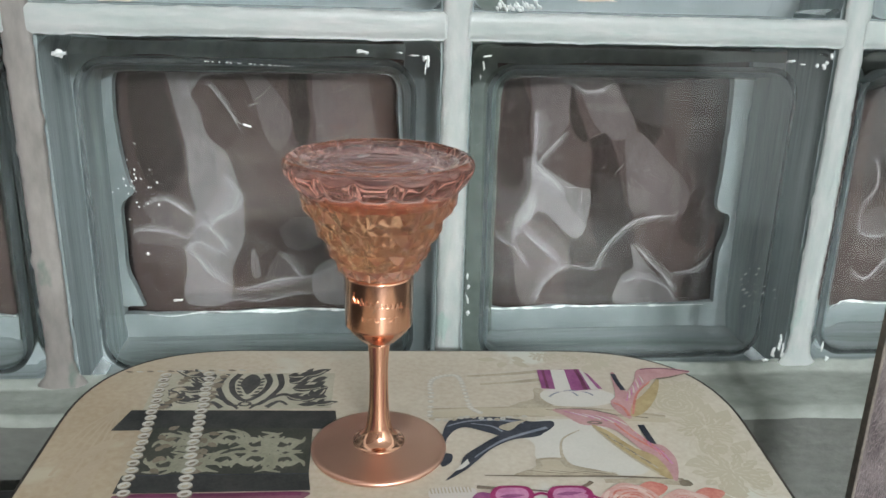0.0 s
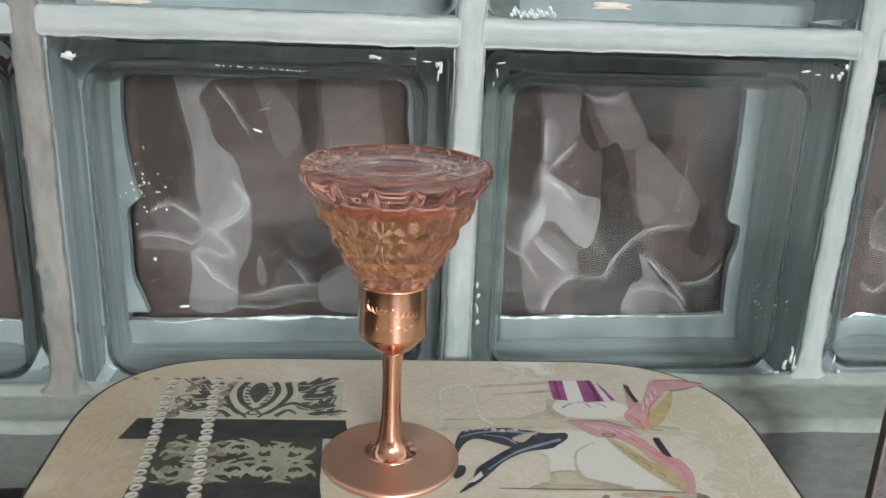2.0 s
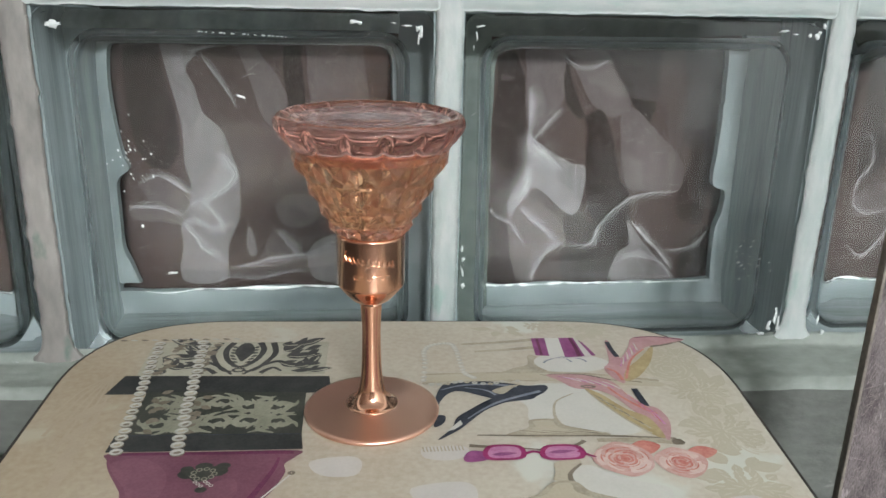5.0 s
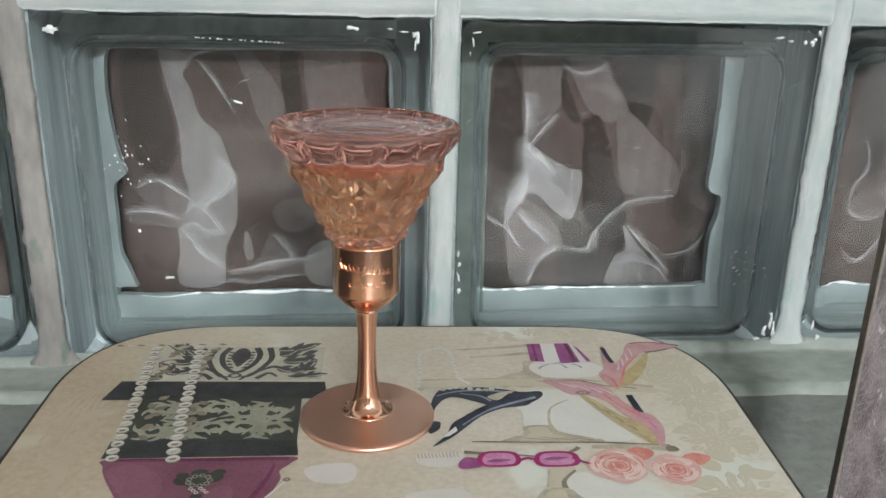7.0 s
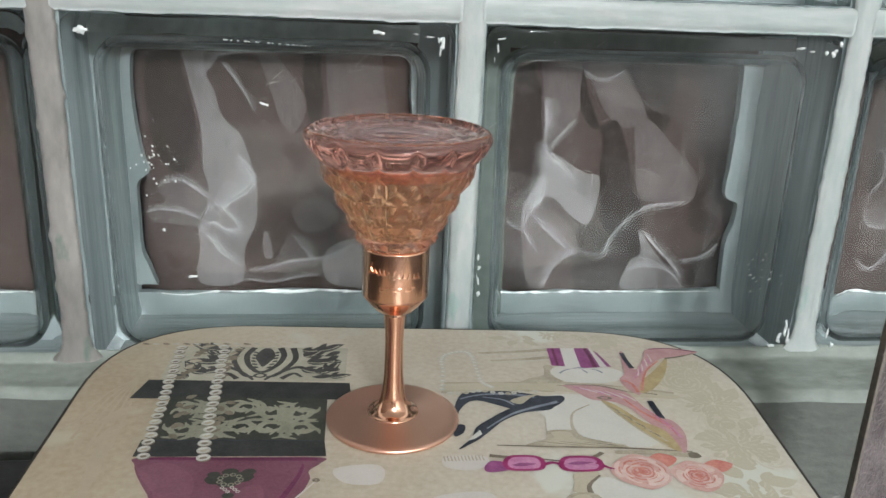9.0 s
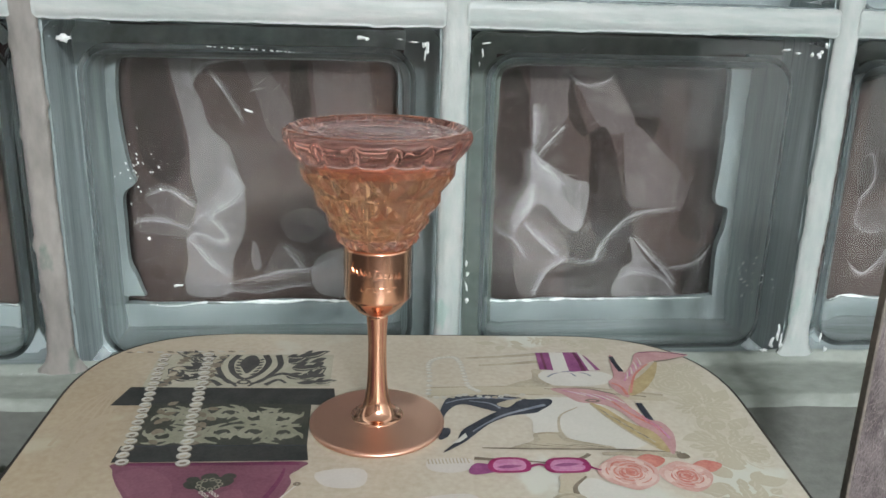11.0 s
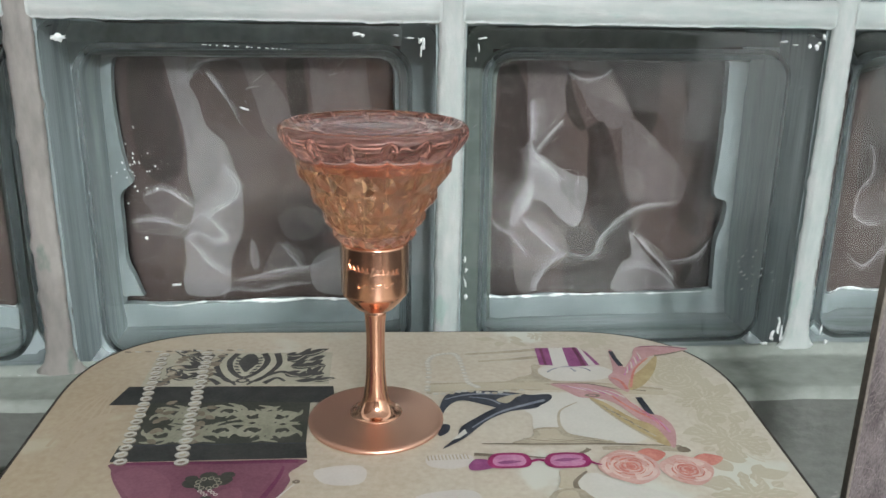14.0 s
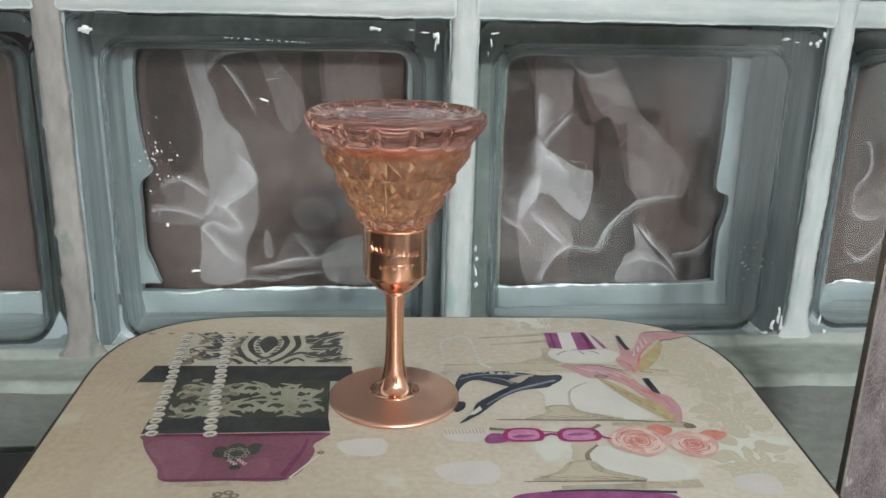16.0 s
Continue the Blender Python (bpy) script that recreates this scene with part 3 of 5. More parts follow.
def paint_film(x0, x1, z0, z1, along, seed, rag=0.0018, mat=None):
    """A coat of thick paint over a joint, with ragged edges that lap on to the glass."""
    bm = bmesh.new()
    length = (z1 - z0) if along == "z" else (x1 - x0)
    n, across = max(8, int(length / 0.0016)), 8
    grid = []
    for i in range(n + 1):
        t = i / n
        row = []
        e0, e1 = (rag * (0.28 * noise.fractal(Vector((t * length * 190, s, 0)), 1.0, 2.0, 4) + 0.30 * noise.noise(Vector((t * length * 25, s, 3))) + 1.6 * max(0, noise.noise(Vector((t * length * 70, s, 5))) - 0.30)) for s in (seed, seed + 9))
        e0 = -e0
        for j in range(across + 1):
            s = j / across
            if along == "z":
                flare = 0.0065 * math.exp(-max(0, z0 + length * t - 0.812) / 0.0045)
                a, b = x0 + e0 * 1.2 - flare, x1 + e1 * 1.2 + flare
                x, z = a + (b - a) * s, z0 + length * t
            else:
                a, b = z0 + e0, z1 + e1
                x, z = x0 + length * t, a + (b - a) * s
            edge = min(s, 1 - s) * 2
            y = -0.0003 - 0.0013 * min(1, edge * 2.2) - 0.00035 * noise.fractal(Vector((x * 90, seed, z * 60)), 1.0, 2.0, 3)
            row.append(bm.verts.new((x, min(y, -0.0002), z)))
        grid.append(row)
    for i in range(n):
        for j in range(across):
            bm.faces.new((grid[i][j], grid[i][j + 1], grid[i + 1][j + 1], grid[i + 1][j]))
    bmesh.ops.solidify(bm, geom=bm.faces[:], thickness=-0.0004)
    return part("joint_paint", bm, mat or (M_PAINT if along == "z" else M_PAINT_H), wall_north, smooth=True)


for k in range(-2, 3):
    x = XJ + k * PITCH
    paint_film(x - JOINT / 2 + 0.0002, x + JOINT / 2 - 0.0002, 0.802, GZ1, "z", 3.1 * k, mat=M_PAINT_OLD_DIM if k < 0 else None)
for c in COLS:
    for r in (0, 1, 2):
        z = ZB - JOINT / 2 + r * PITCH + (0.0085 if r == 0 else 0)
        paint_film(XJ + c * PITCH + JOINT / 2 - 0.002, XJ + (c + 1) * PITCH - JOINT / 2 + 0.002, z - JOINT / 2 + 0.0002, z + JOINT / 2 - 0.0002, "x", 20 + 5.3 * c + 2.7 * r, 0.0013)


# ---- glass blocks ----
BW = (PITCH - JOINT) / 2              # half width of a block
CAV = 0.0830                          # half width of its hollow


def wave(u, v, seed):
    """Relief of the pressed wave pattern: broad upright lobes with folded crests."""
    p = Vector((u * 19 + seed, v * 9 + 0.7 * seed, seed * 3.1))
    w = noise.noise_vector(Vector((u * 13 - seed, v * 10, seed))) * 0.75
    a = noise.noise(p + w)
    b = noise.noise(Vector((u * 36 + 5 * seed, v * 18 + w.x * 1.5, seed * 1.7)))
    fold = 1 - abs(noise.noise(p * 0.9 + w * 1.6 + Vector((7, 3, 1)))) * 2
    return 0.0040 * a + 0.0012 * b + 0.0022 * fold * fold


def block_mesh(seed):
    bm = bmesh.new()

    def ring(w, r, y, seg=8):
        return [bm.verts.new((x, y, z)) for x, z in rounded(w, w, r, seg)]
    outer = [ring(BW - 0.0030, 0.006, 0.0), ring(BW - 0.0012, 0.007, 0.0006), ring(BW - 0.0004, 0.0075, 0.0020), ring(BW - 0.0004, 0.0075, 0.078), ring(BW - 0.003, 0.006, 0.0798)]
    flat = [bm.faces.new(outer[0]), bm.faces.new(outer[-1])]
    for a, b in zip(outer, outer[1:]):
        bridge(bm, a, b)
    bmesh.ops.recalc_face_normals(bm, faces=bm.faces)
    before = set(bm.faces)

    def sheet(y, sign, sd):
        """Wavy inner face of one pane, with a rounded fillet where it meets the side."""
        rings, steps = [], 30
        for i in range(1, steps + 1):
            s = (i / steps) ** 0.8
            w = (CAV if sign > 0 else 0.0770) * s
            row = []
            for x, z in rounded(w, w, max(0.0002, 0.016 * s ** 3), 14):
                fade = min(1, (1 - s) / 0.07)
                lift = sign * 0.006 * max(0, (s - 0.93) / 0.07) ** 2
                wob = 1 + (0.055 * s ** 6 * noise.noise(Vector((x * 38, z * 38, sd))) if sign < 0 else 0)
                row.append(bm.verts.new((x * wob, y + lift + wave(x, z, sd) * (0.25 + 0.75 * fade) * (0.6 if sign < 0 else 0.22), z * wob)))
            rings.append(row)
        for a, b in zip(rings, rings[1:]):
            bridge(bm, a, b)
        bm.faces.new(rings[0])
        return rings[-1]
    f, b = sheet(0.0105, 1, seed), sheet(0.0690, -1, seed + 4.3)
    last = f
    for t in (0.2, 0.4, 0.6, 0.8):
        row = []
        for p, q in zip(f, b):
            co = p.co.lerp(q.co, t)
            k = 1 + 0.012 * math.sin(math.pi * t) + 0.022 * noise.noise(Vector((co.x * 30, co.z * 30, seed + 1.6 * t)))
            row.append(bm.verts.new((co.x * k, co.y, co.z * k)))
        bridge(bm, last, row)
        last = row
    bridge(bm, last, b)
    hollow = [f for f in bm.faces if f not in before]
    bmesh.ops.recalc_face_normals(bm, faces=hollow)
    bmesh.ops.reverse_faces(bm, faces=hollow)
    me = mesh_of(bm, "glass_block", M_GLASS, True)
    return me


meshes = [block_mesh(2.37), block_mesh(11.9)]
blocks = {}
for r in RWS:
    for c in COLS:
        ob = new("glass_block", meshes[(c + r) % 2])
        ob.location = (XJ + (c + 0.5) * PITCH, 0, ZB + BW + r * PITCH)
        ob.parent = wall_north
        ob.visible_shadow = False
        blocks[c, r] = ob


def smear(block, x, z, w, h, seed, mat=None, tilt=0.0, name="paint_smear"):
    """A thin dab of stray paint on the face of a block."""
    w, h = w * 0.75, h * 0.75
    bm = bmesh.new()
    n = 18
    rim, mid = [], []
    for i in range(n):
        a = 2 * math.pi * i / n
        k = 1 + 0.9 * noise.noise(Vector((math.cos(a) * 2.2, math.sin(a) * 2.2, seed)))
        dx, dz = w * k * math.cos(a), h * k * math.sin(a)
        dx, dz = dx * math.cos(tilt) - dz * math.sin(tilt), dx * math.sin(tilt) + dz * math.cos(tilt)
        rim.append(bm.verts.new((x + dx, -0.0001, z + dz)))
        mid.append(bm.verts.new((x + dx * 0.7, -0.0006, z + dz * 0.7)))
    bridge(bm, rim, mid)
    bm.faces.new(mid)
    ob = part(name, bm, mat or M_CHIP, None, "", True)
    ob.parent = block
    ob.matrix_parent_inverse = Matrix.Translation(block.location).inverted()
    return ob


L, R = blocks[-1, 0], blocks[0, 0]
random.seed(5)
for b, x, z, w, h, t in ((L, -0.187, 0.982, 0.0050, 0.0022, 0.1), (L, -0.046, 0.985, 0.0042, 0.0013, -0.1), (L, -0.0150, 0.981, 0.0011, 0.0042, 0.0),
                         (L, -0.1555, 0.8835, 0.0011, 0.0011, 0.0), (L, -0.142, 0.858, 0.0033, 0.0009, 0.1), (L, -0.103, 0.949, 0.0028, 0.0006, -0.3),
                         (R, 0.1895, 0.9815, 0.0016, 0.0022, 0.2), (R, 0.1925, 0.9865, 0.0014, 0.0017, 0.0), (R, 0.1710, 0.9840, 0.0042, 0.0008, 0.15), (R, 0.1775, 0.9825, 0.0022, 0.0006, 0.0),
                         (R, 0.1915, 0.8275, 0.0010, 0.0052, 0.1), (R, 0.1880, 0.8195, 0.0015, 0.0035, -0.2), (R, 0.1935, 0.8205, 0.0011, 0.0060, 0.0), (R, 0.1840, 0.8150, 0.0028, 0.0012, 0.0)):
    smear(b, x, z, w, h, random.random() * 40, None, t)
N = blocks[1, 0]
for b, x, z, w, h in (
                         (R, 0.0083, 0.8689, 0.0009, 0.0022),
                         (R, 0.0091, 0.8631, 0.0012, 0.0016),
                         (R, 0.0087, 0.8559, 0.0008, 0.0034),
                         (R, 0.0093, 0.8477, 0.0012, 0.002),
                         (R, 0.0144, 0.984, 0.003, 0.0006),
                         (R, 0.0126, 0.9794, 0.0006, 0.003),
                         (R, 0.0111, 0.9739, 0.0005, 0.0016),
                         (R, 0.045, 0.9932, 0.005, 0.0006),
                         (L, -0.0168, 0.9824, 0.0014, 0.0018),
                         (L, -0.0162, 0.9776, 0.0006, 0.0034),
                         (L, -0.0218, 0.9837, 0.003, 0.0005),
                         (L, -0.0287, 0.9849, 0.0022, 0.0006),
                         (R, 0.1904, 0.9831, 0.0014, 0.0016),
                         (R, 0.1854, 0.9819, 0.0013, 0.0016),
                         (R, 0.1912, 0.8235, 0.0012, 0.003),
                         (R, 0.1942, 0.818, 0.0018, 0.0016),
                         (R, 0.1887, 0.8174, 0.0008, 0.0014),
                         (N, 0.2176, 0.8229, 0.0008, 0.004),
                         (N, 0.2215, 0.8148, 0.0016, 0.0018)):
    smear(b, x, z, w, h, random.random() * 40, None, random.gauss(0, 0.15), "paint_drip")
for i in range(26):
    smear(L, -0.1575 + random.gauss(0, 0.0055), 0.917 + random.gauss(0, 0.009), 0.0002 + random.random() * 0.0004, 0.0003 + random.random() * 0.0007, i * 1.7, None, 0.4, "paint_fleck")
for i in range(20):
    smear(L, -0.121 + i * 0.0022 + random.gauss(0, 0.001), 0.9795 - i * 0.0001, 0.0005 + random.random() * 0.0006, 0.0004, i * 2.9, None, 0, "paint_fleck")
for i in range(22):
    smear(R, 0.164 + random.gauss(0, 0.007), 0.862 + random.gauss(0, 0.007), 0.0003 + random.random() * 0.0012, 0.00015 + random.random() * 0.0002, i * 3.3, None, 0.6, "paint_fleck")
M_DUST = mottled("dried_specks", (0.20, 0.20, 0.19), (0.42, 0.42, 0.40), 0.7, 200, 900, 0.1)


def dust(block, seed, n):
    """Fine scratches and specks all over the face of a block."""
    random.seed(seed)
    bm = bmesh.new()
    ox, oz = block.location.x, block.location.z
    for i in range(n):
        x, z = ox + random.uniform(-0.088, 0.088), oz + random.uniform(-0.085, 0.088)
        a = random.gauss(0.6, 0.5)
        le, w = (0.0002, 0.00012) if i % 4 else (random.uniform(0.001, 0.004), 0.00005)
        d, q = Vector((math.cos(a), 0, math.sin(a))) * le, Vector((-math.sin(a), 0, math.cos(a))) * w
        p = Vector((x, -0.00015, z))
        bm.faces.new([bm.verts.new(v) for v in (p - d - q, p + d - q * 0.5, p + d + q * 0.5, p - d + q)])
    ob = part("speck", bm, M_DUST, None)
    ob.parent = block
    ob.matrix_parent_inverse = Matrix.Translation(block.location).inverted()
    ob["kind"] = "stuff"


dust(L, 31, 320)
dust(R, 32, 320)
dust(blocks[1, 0], 33, 120)
dust(blocks[-2, 0], 34, 120)
random.seed(9)
UL, UR = blocks[-1, 1], blocks[0, 1]
smear(UL, -0.160, 1.0068, 0.016, 0.0013, 4, M_PINKCHIP)
smear(UL, -0.178, 1.0105, 0.010, 0.0010, 7, M_PINKCHIP)
smear(UR, 0.067, 1.0125, 0.013, 0.0024, 9, M_PINKCHIP)
for i in range(20):
    smear(UR, 0.018 + i * 0.0011, 1.0078 + random.gauss(0, 0.0012), 0.0010, 0.0013 + random.random() * 0.001, i * 2.1, None, 0.6, "paint_fleck")


# ---- ledge under the blocks ----
def ledge_depth(x):
    """The ledge is a little deeper towards the fibre board."""
    return (0.0287 + 0.036 * max(-0.45, min(0.45, x))) / 0.0393


def rough_sheet(rows, x0, x1, nx, amp, seed, mat, name):
    bm = bmesh.new()
    grid = []
    for y, z in rows:
        grid.append([bm.verts.new((x0 + (x1 - x0) * i / nx,
                                   y * ledge_depth(x0 + (x1 - x0) * i / nx) + amp * noise.fractal(Vector((i * (x1 - x0) / nx * 22, y * 40, z * 40 + seed)), 1.0, 2.0, 4),
                                   z + amp * noise.fractal(Vector((i * (x1 - x0) / nx * 22, y * 40 + 8, z * 40 + seed)), 1.0, 2.0, 4))) for i in range(nx + 1)])
    for a, b in zip(grid, grid[1:]):
        for i in range(nx):
            bm.faces.new((a[i], b[i], b[i + 1], a[i + 1]))
    return structure(name, bm, mat, True)


top = [(-0.0003 - 0.0010 * i, 0.8135 - 0.0026 * min(i, 3) ** 0.5 - 0.00012 * i) for i in range(0, 40, 2)]
ledge = rough_sheet([(0.004, 0.8145)] + top + [(-0.0415, 0.8010), (-0.0425, 0.7990)], X0, X1, 520, 0.0013, 2, M_SILL, "ledge")
tagged(ledge, "rough painted cement ledge below the glass blocks", "ledge")
low = rough_sheet([(-0.0420, 0.7995)] + [(-0.0425, 0.797 - 0.004 * i) for i in range(1, 25)] + [(-0.0425, 0.0)], X0, X1, 520, 0.0010, 6, M_LOWER, "wall_lower")
tagged(low, "grey rough cement wall below the ledge", "wall")

# ---- dark cabinet, riser and printed board ----
T = 0.8445
bm = bmesh.new()
add_box(bm, -0.75, 0.62, -0.62, -0.045, 0.0, 0.70)
bevel_all(bm, 0.003)
cabinet = part("cabinet", bm, M_BLACK, None, "black lacquered low cabinet standing against the wall")
tagged(cabinet, category="cabinet")
bm = bmesh.new()
add_box(bm, -0.75, 0.62, -0.625, -0.045, 0.70, 0.728)
bevel_all(bm, 0.004)
part("cabinet_top", bm, M_BLACK, cabinet)
bm = bmesh.new()
add_box(bm, -0.130, 0.070, -0.235, -0.085, 0.728, T - 0.0045)
bevel_all(bm, 0.004)
tagged(part("riser_box", bm, M_BLACK), "black box under the printed board", "box")

bm = bmesh.new()
add_box(bm, -0.46, -0.182, -0.27, -0.047, 0.728, 0.781)
bevel_all(bm, 0.004)
tagged(part("storage_box", bm, M_BLACK), "black glossy box pushed against the lower wall", "box")

A = radians(-3.1)


def matp(u, v):
    return (-0.0300 + u * math.cos(A) + v * math.sin(A), -0.0355 + u * math.sin(A) - v * math.cos(A))


def fillet(corners, radii, seg=16):
    out, n = [], len(corners)
    for i in range(n):
        p, a, b = Vector(corners[i]), Vector(corners[i - 1]), Vector(corners[(i + 1) % n])
        d = radii[i]
        s, e = p + (a - p).normalized() * d, p + (b - p).normalized() * d
        for k in range(seg + 1):
            t = k / seg
            out.append(s * (1 - t) ** 2 + p * 2 * t * (1 - t) + e * t * t)
    return out


outline = fillet([matp(-0.1425, 0.0015), matp(0.1510, 0.002), matp(0.1366, 0.262), matp(-0.1284, 0.262)], [0.068, 0.072, 0.06, 0.06])
board = tagged(new("placemat"), "cream printed placemat board with rounded corners and fashion motifs", "placemat")
board.location = (-0.03, -0.16, T - 0.0045)
bm = bmesh.new()
c = Vector((-0.03, -0.16))
rings = []
for k, z in ((0.996, T - 0.0045), (1.0, T - 0.0040), (1.0, T - 0.0008), (0.997, T - 0.0002)):
    rings.append([bm.verts.new((*(c + (Vector(p) - c) * k), z)) for p in outline])
for a, b in zip(rings, rings[1:]):
    bridge(bm, a, b)
bm.faces.new(rings[0])
bm.faces.new(rings[-1])
bmesh.ops.recalc_face_normals(bm, faces=bm.faces)
part("core", bm, M_MATEDGE, board, "thin dark edge of the board")
bm = bmesh.new()
vs = [bm.verts.new((*(c + (Vector(p) - c) * 0.9880), T)) for p in outline]
vb = [bm.verts.new((*(c + (Vector(p) - c) * 0.9890), T - 0.0003)) for p in outline]
bm.faces.new(vs)
bridge(bm, vb, vs)
bmesh.ops.recalc_face_normals(bm, faces=bm.faces)
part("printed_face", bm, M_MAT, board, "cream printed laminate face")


def on_board(q, k=0.975):
    """Whether a place lies well inside the board's outline."""
    pts = [c0 + (Vector(o) - c0) * k for o in outline]
    return all((b - a).cross(Vector(q) - a) <= 0 for a, b in zip(pts, pts[1:] + pts[:1]) if (b - a).length > 1e-9)


c0 = Vector((-0.03, -0.16))


def bm_pieces(ob):
    """The heights at which the shapes of a printed ink lie: one for each shape."""
    return {round(v.co.z, 7) for v in ob.data.vertices}


class Print:
    """Flat printed shapes of one motif, each ink a mesh of its own, layered on the board."""

    def __init__(self, name, level=0):
        self.name, self.inks, self.level = name, {}, level + (0 if name == "printed_foliage" else 140)

    def poly(self, pts, mat, lift=1):
        bm = self.inks.setdefault(mat.name, (bmesh.new(), mat))[0]
        self.level += lift
        z = T + 0.00003 + 0.0000015 * self.level
        f = bm.faces.new([bm.verts.new((p[0], p[1], z)) for p in pts])
        f.normal_update()
        if f.normal.z < 0:
            f.normal_flip()
        bmesh.ops.triangulate(bm, faces=[f])

    def blob(self, pts, mat, k=6):
        self.poly(curve_loop(pts, k), mat)

    def stroke(self, pts, w0, w1, mat, k=8):
        c = curve_loop(pts, k, False)
        a, b = [], []
        for i, p in enumerate(c):
            d = (c[min(i + 1, len(c) - 1)] - c[max(i - 1, 0)]).normalized()
            s = Vector((-d.y, d.x)) * (w0 + (w1 - w0) * i / (len(c) - 1)) / 2
            a.append(p + s)
            b.append(p - s)
        self.level += 1
        for i in range(len(c) - 1):
            self.poly((a[i], a[i + 1], b[i + 1], b[i]), mat, 0)

    def leaf(self, x, y, ang, length, width, mat, bend=0.0, lift=0.3):
        d = Vector((math.cos(ang), math.sin(ang)))
        s = Vector((-d.y, d.x))
        p = Vector((x, y))
        up, dn = [], []
        for i in range(9):
            t = i / 8
            w = width * math.sin(math.pi * t ** 0.8) / 2
            m = p + d * length * t + s * bend * length * math.sin(math.pi * t / 2) ** 2
            up.append(m + s * w)
            dn.append(m - s * w)
        if all(on_board(q) for q in up + dn):
            self.poly(up + dn[::-1][1:-1], mat, lift)

    def ring(self, x, y, rx, ry, w, ang, mat, n=14):
        out, inn = [], []
        for i in range(n):
            t = 2 * math.pi * i / n
            for r, o in ((1, out), (1 - w, inn)):
                a, b = rx * r * math.cos(t), ry * r * math.sin(t)
                o.append((x + a * math.cos(ang) - b * math.sin(ang), y + a * math.sin(ang) + b * math.cos(ang)))
        self.level += 1
        for i in range(n):
            j = (i + 1) % n
            self.poly((out[i], out[j], inn[j], inn[i]), mat, 0)

    def done(self, label):
        for i, (bm, mat) in enumerate(self.inks.values()):
            ob = part(self.name, bm, mat, board, label if i == 0 else "")
            if len(bm_pieces(ob)) > 1:
                ob["kind"] = "stuff"


def quad(p, s, t):
    """A place inside four corners (far left, far right, near right, near left)."""
    a = Vector(p[0]).lerp(Vector(p[1]), s)
    return a.lerp(Vector(p[3]).lerp(Vector(p[2]), s), t)


# ---- printed motifs ----
def print_ground():
    p = Print("printed_foliage")
    random.seed(11)
    for cx, cy, n, r in ((0.092, -0.088, 7, 0.012), (0.098, -0.118, 9, 0.013), (0.092, -0.143, 9, 0.013), (0.085, -0.178, 7, 0.014), (0.062, -0.054, 8, 0.010), (0.020, -0.050, 6, 0.009), (0.096, -0.165, 6, 0.010)):
        for i in range(n):
            a = 2 * math.pi * i / n + random.random() * 0.5
            q = r * (0.35 + 0.3 * random.random())
            p.leaf(cx + q * math.cos(a), cy + q * 0.8 * math.sin(a), a + random.gauss(0, 0.4), r * (0.7 + 0.4 * random.random()), r * 0.55, I_LEAF, random.gauss(0, 0.2))
    for cx, cy, r in ((0.093, -0.136, 0.0145), (0.0860, -0.190, 0.0090), (0.088, -0.098, 0.0120), (0.055, -0.0530, 0.0080), (0.0990, -0.160, 0.0080)):
        pts = [(cx + r * (0.8 + 0.3 * random.random()) * math.cos(a), cy + r * (0.8 + 0.3 * random.random()) * math.sin(a)) for a in [i * math.pi / 7 for i in range(14)]]
        if all(on_board(q, 0.95) for q in pts):
            p.blob(pts, I_LEAF, 4)
        for k in range(4):
            q = r * (0.85 - 0.2 * k)
            for j in range(4):
                a0 = j * 1.57 + k * 0.8
                st = [(cx + q * math.cos(a0 + 0.3 * i), cy + q * math.sin(a0 + 0.3 * i)) for i in range(5)]
                if all(on_board(s, 0.96) for s in st):
                    p.stroke(st, 0.0004, 0.0011, I_VEIN, 3)
    for cx, cy, r in ((0.0935, -0.1180, 0.0130), (0.0900, -0.1500, 0.0150), (0.0960, -0.0860, 0.0110), (0.0830, -0.1860, 0.0150), (0.0660, -0.0520, 0.0080), (0.0400, -0.0480, 0.0070)):
        for k in range(4):
            n = 12 - 2 * k
            for i in range(n):
                a = 2 * math.pi * (i + 0.5 * (k % 2)) / n + random.gauss(0, 0.06)
                q = r * (0.66 - 0.19 * k)
                p.leaf(cx + q * math.cos(a), cy + 0.9 * q * math.sin(a), a, r * 0.36, r * 0.27, I_LEAF, random.gauss(0, 0.1), 0.05)
                p.leaf(cx + q * math.cos(a), cy + 0.9 * q * math.sin(a), a, r * 0.30, r * 0.05, I_VEIN, 0, 0.05)
    for i in range(7):
        a = radians(205 + i * 13)
        rib = [(-0.1500, -0.088), (-0.1500 + 0.012 * math.cos(a), -0.088 + 0.024 * math.sin(a)), (-0.1510 + 0.018 * math.cos(a), -0.091 + 0.058 * math.sin(a))]
        if all(on_board(q, 0.96) for q in rib):
            p.stroke(rib, 0.0005, 0.0015, I_FERN)
    for i in range(6):
        p.leaf(-0.1440 - 0.001 * i, -0.112 - 0.013 * i, radians(215 + 12 * i), 0.020, 0.0055, I_FERN, 0.2)
    for x, y, w, h in ((-0.020, -0.182, 0.011, 0.007), (0.078, -0.196, 0.008, 0.006), (-0.056, -0.163, 0.009, 0.006)):
        p.blob([(x - w, y + 0.6 * h), (x + 0.5 * w, y + h), (x + w, y + 0.3 * h), (x + 0.7 * w, y - h), (x - 0.6 * w, y - 0.8 * h)], I_LILAC, 4)
    p.done("soft beige foliage printed on the cream ground")


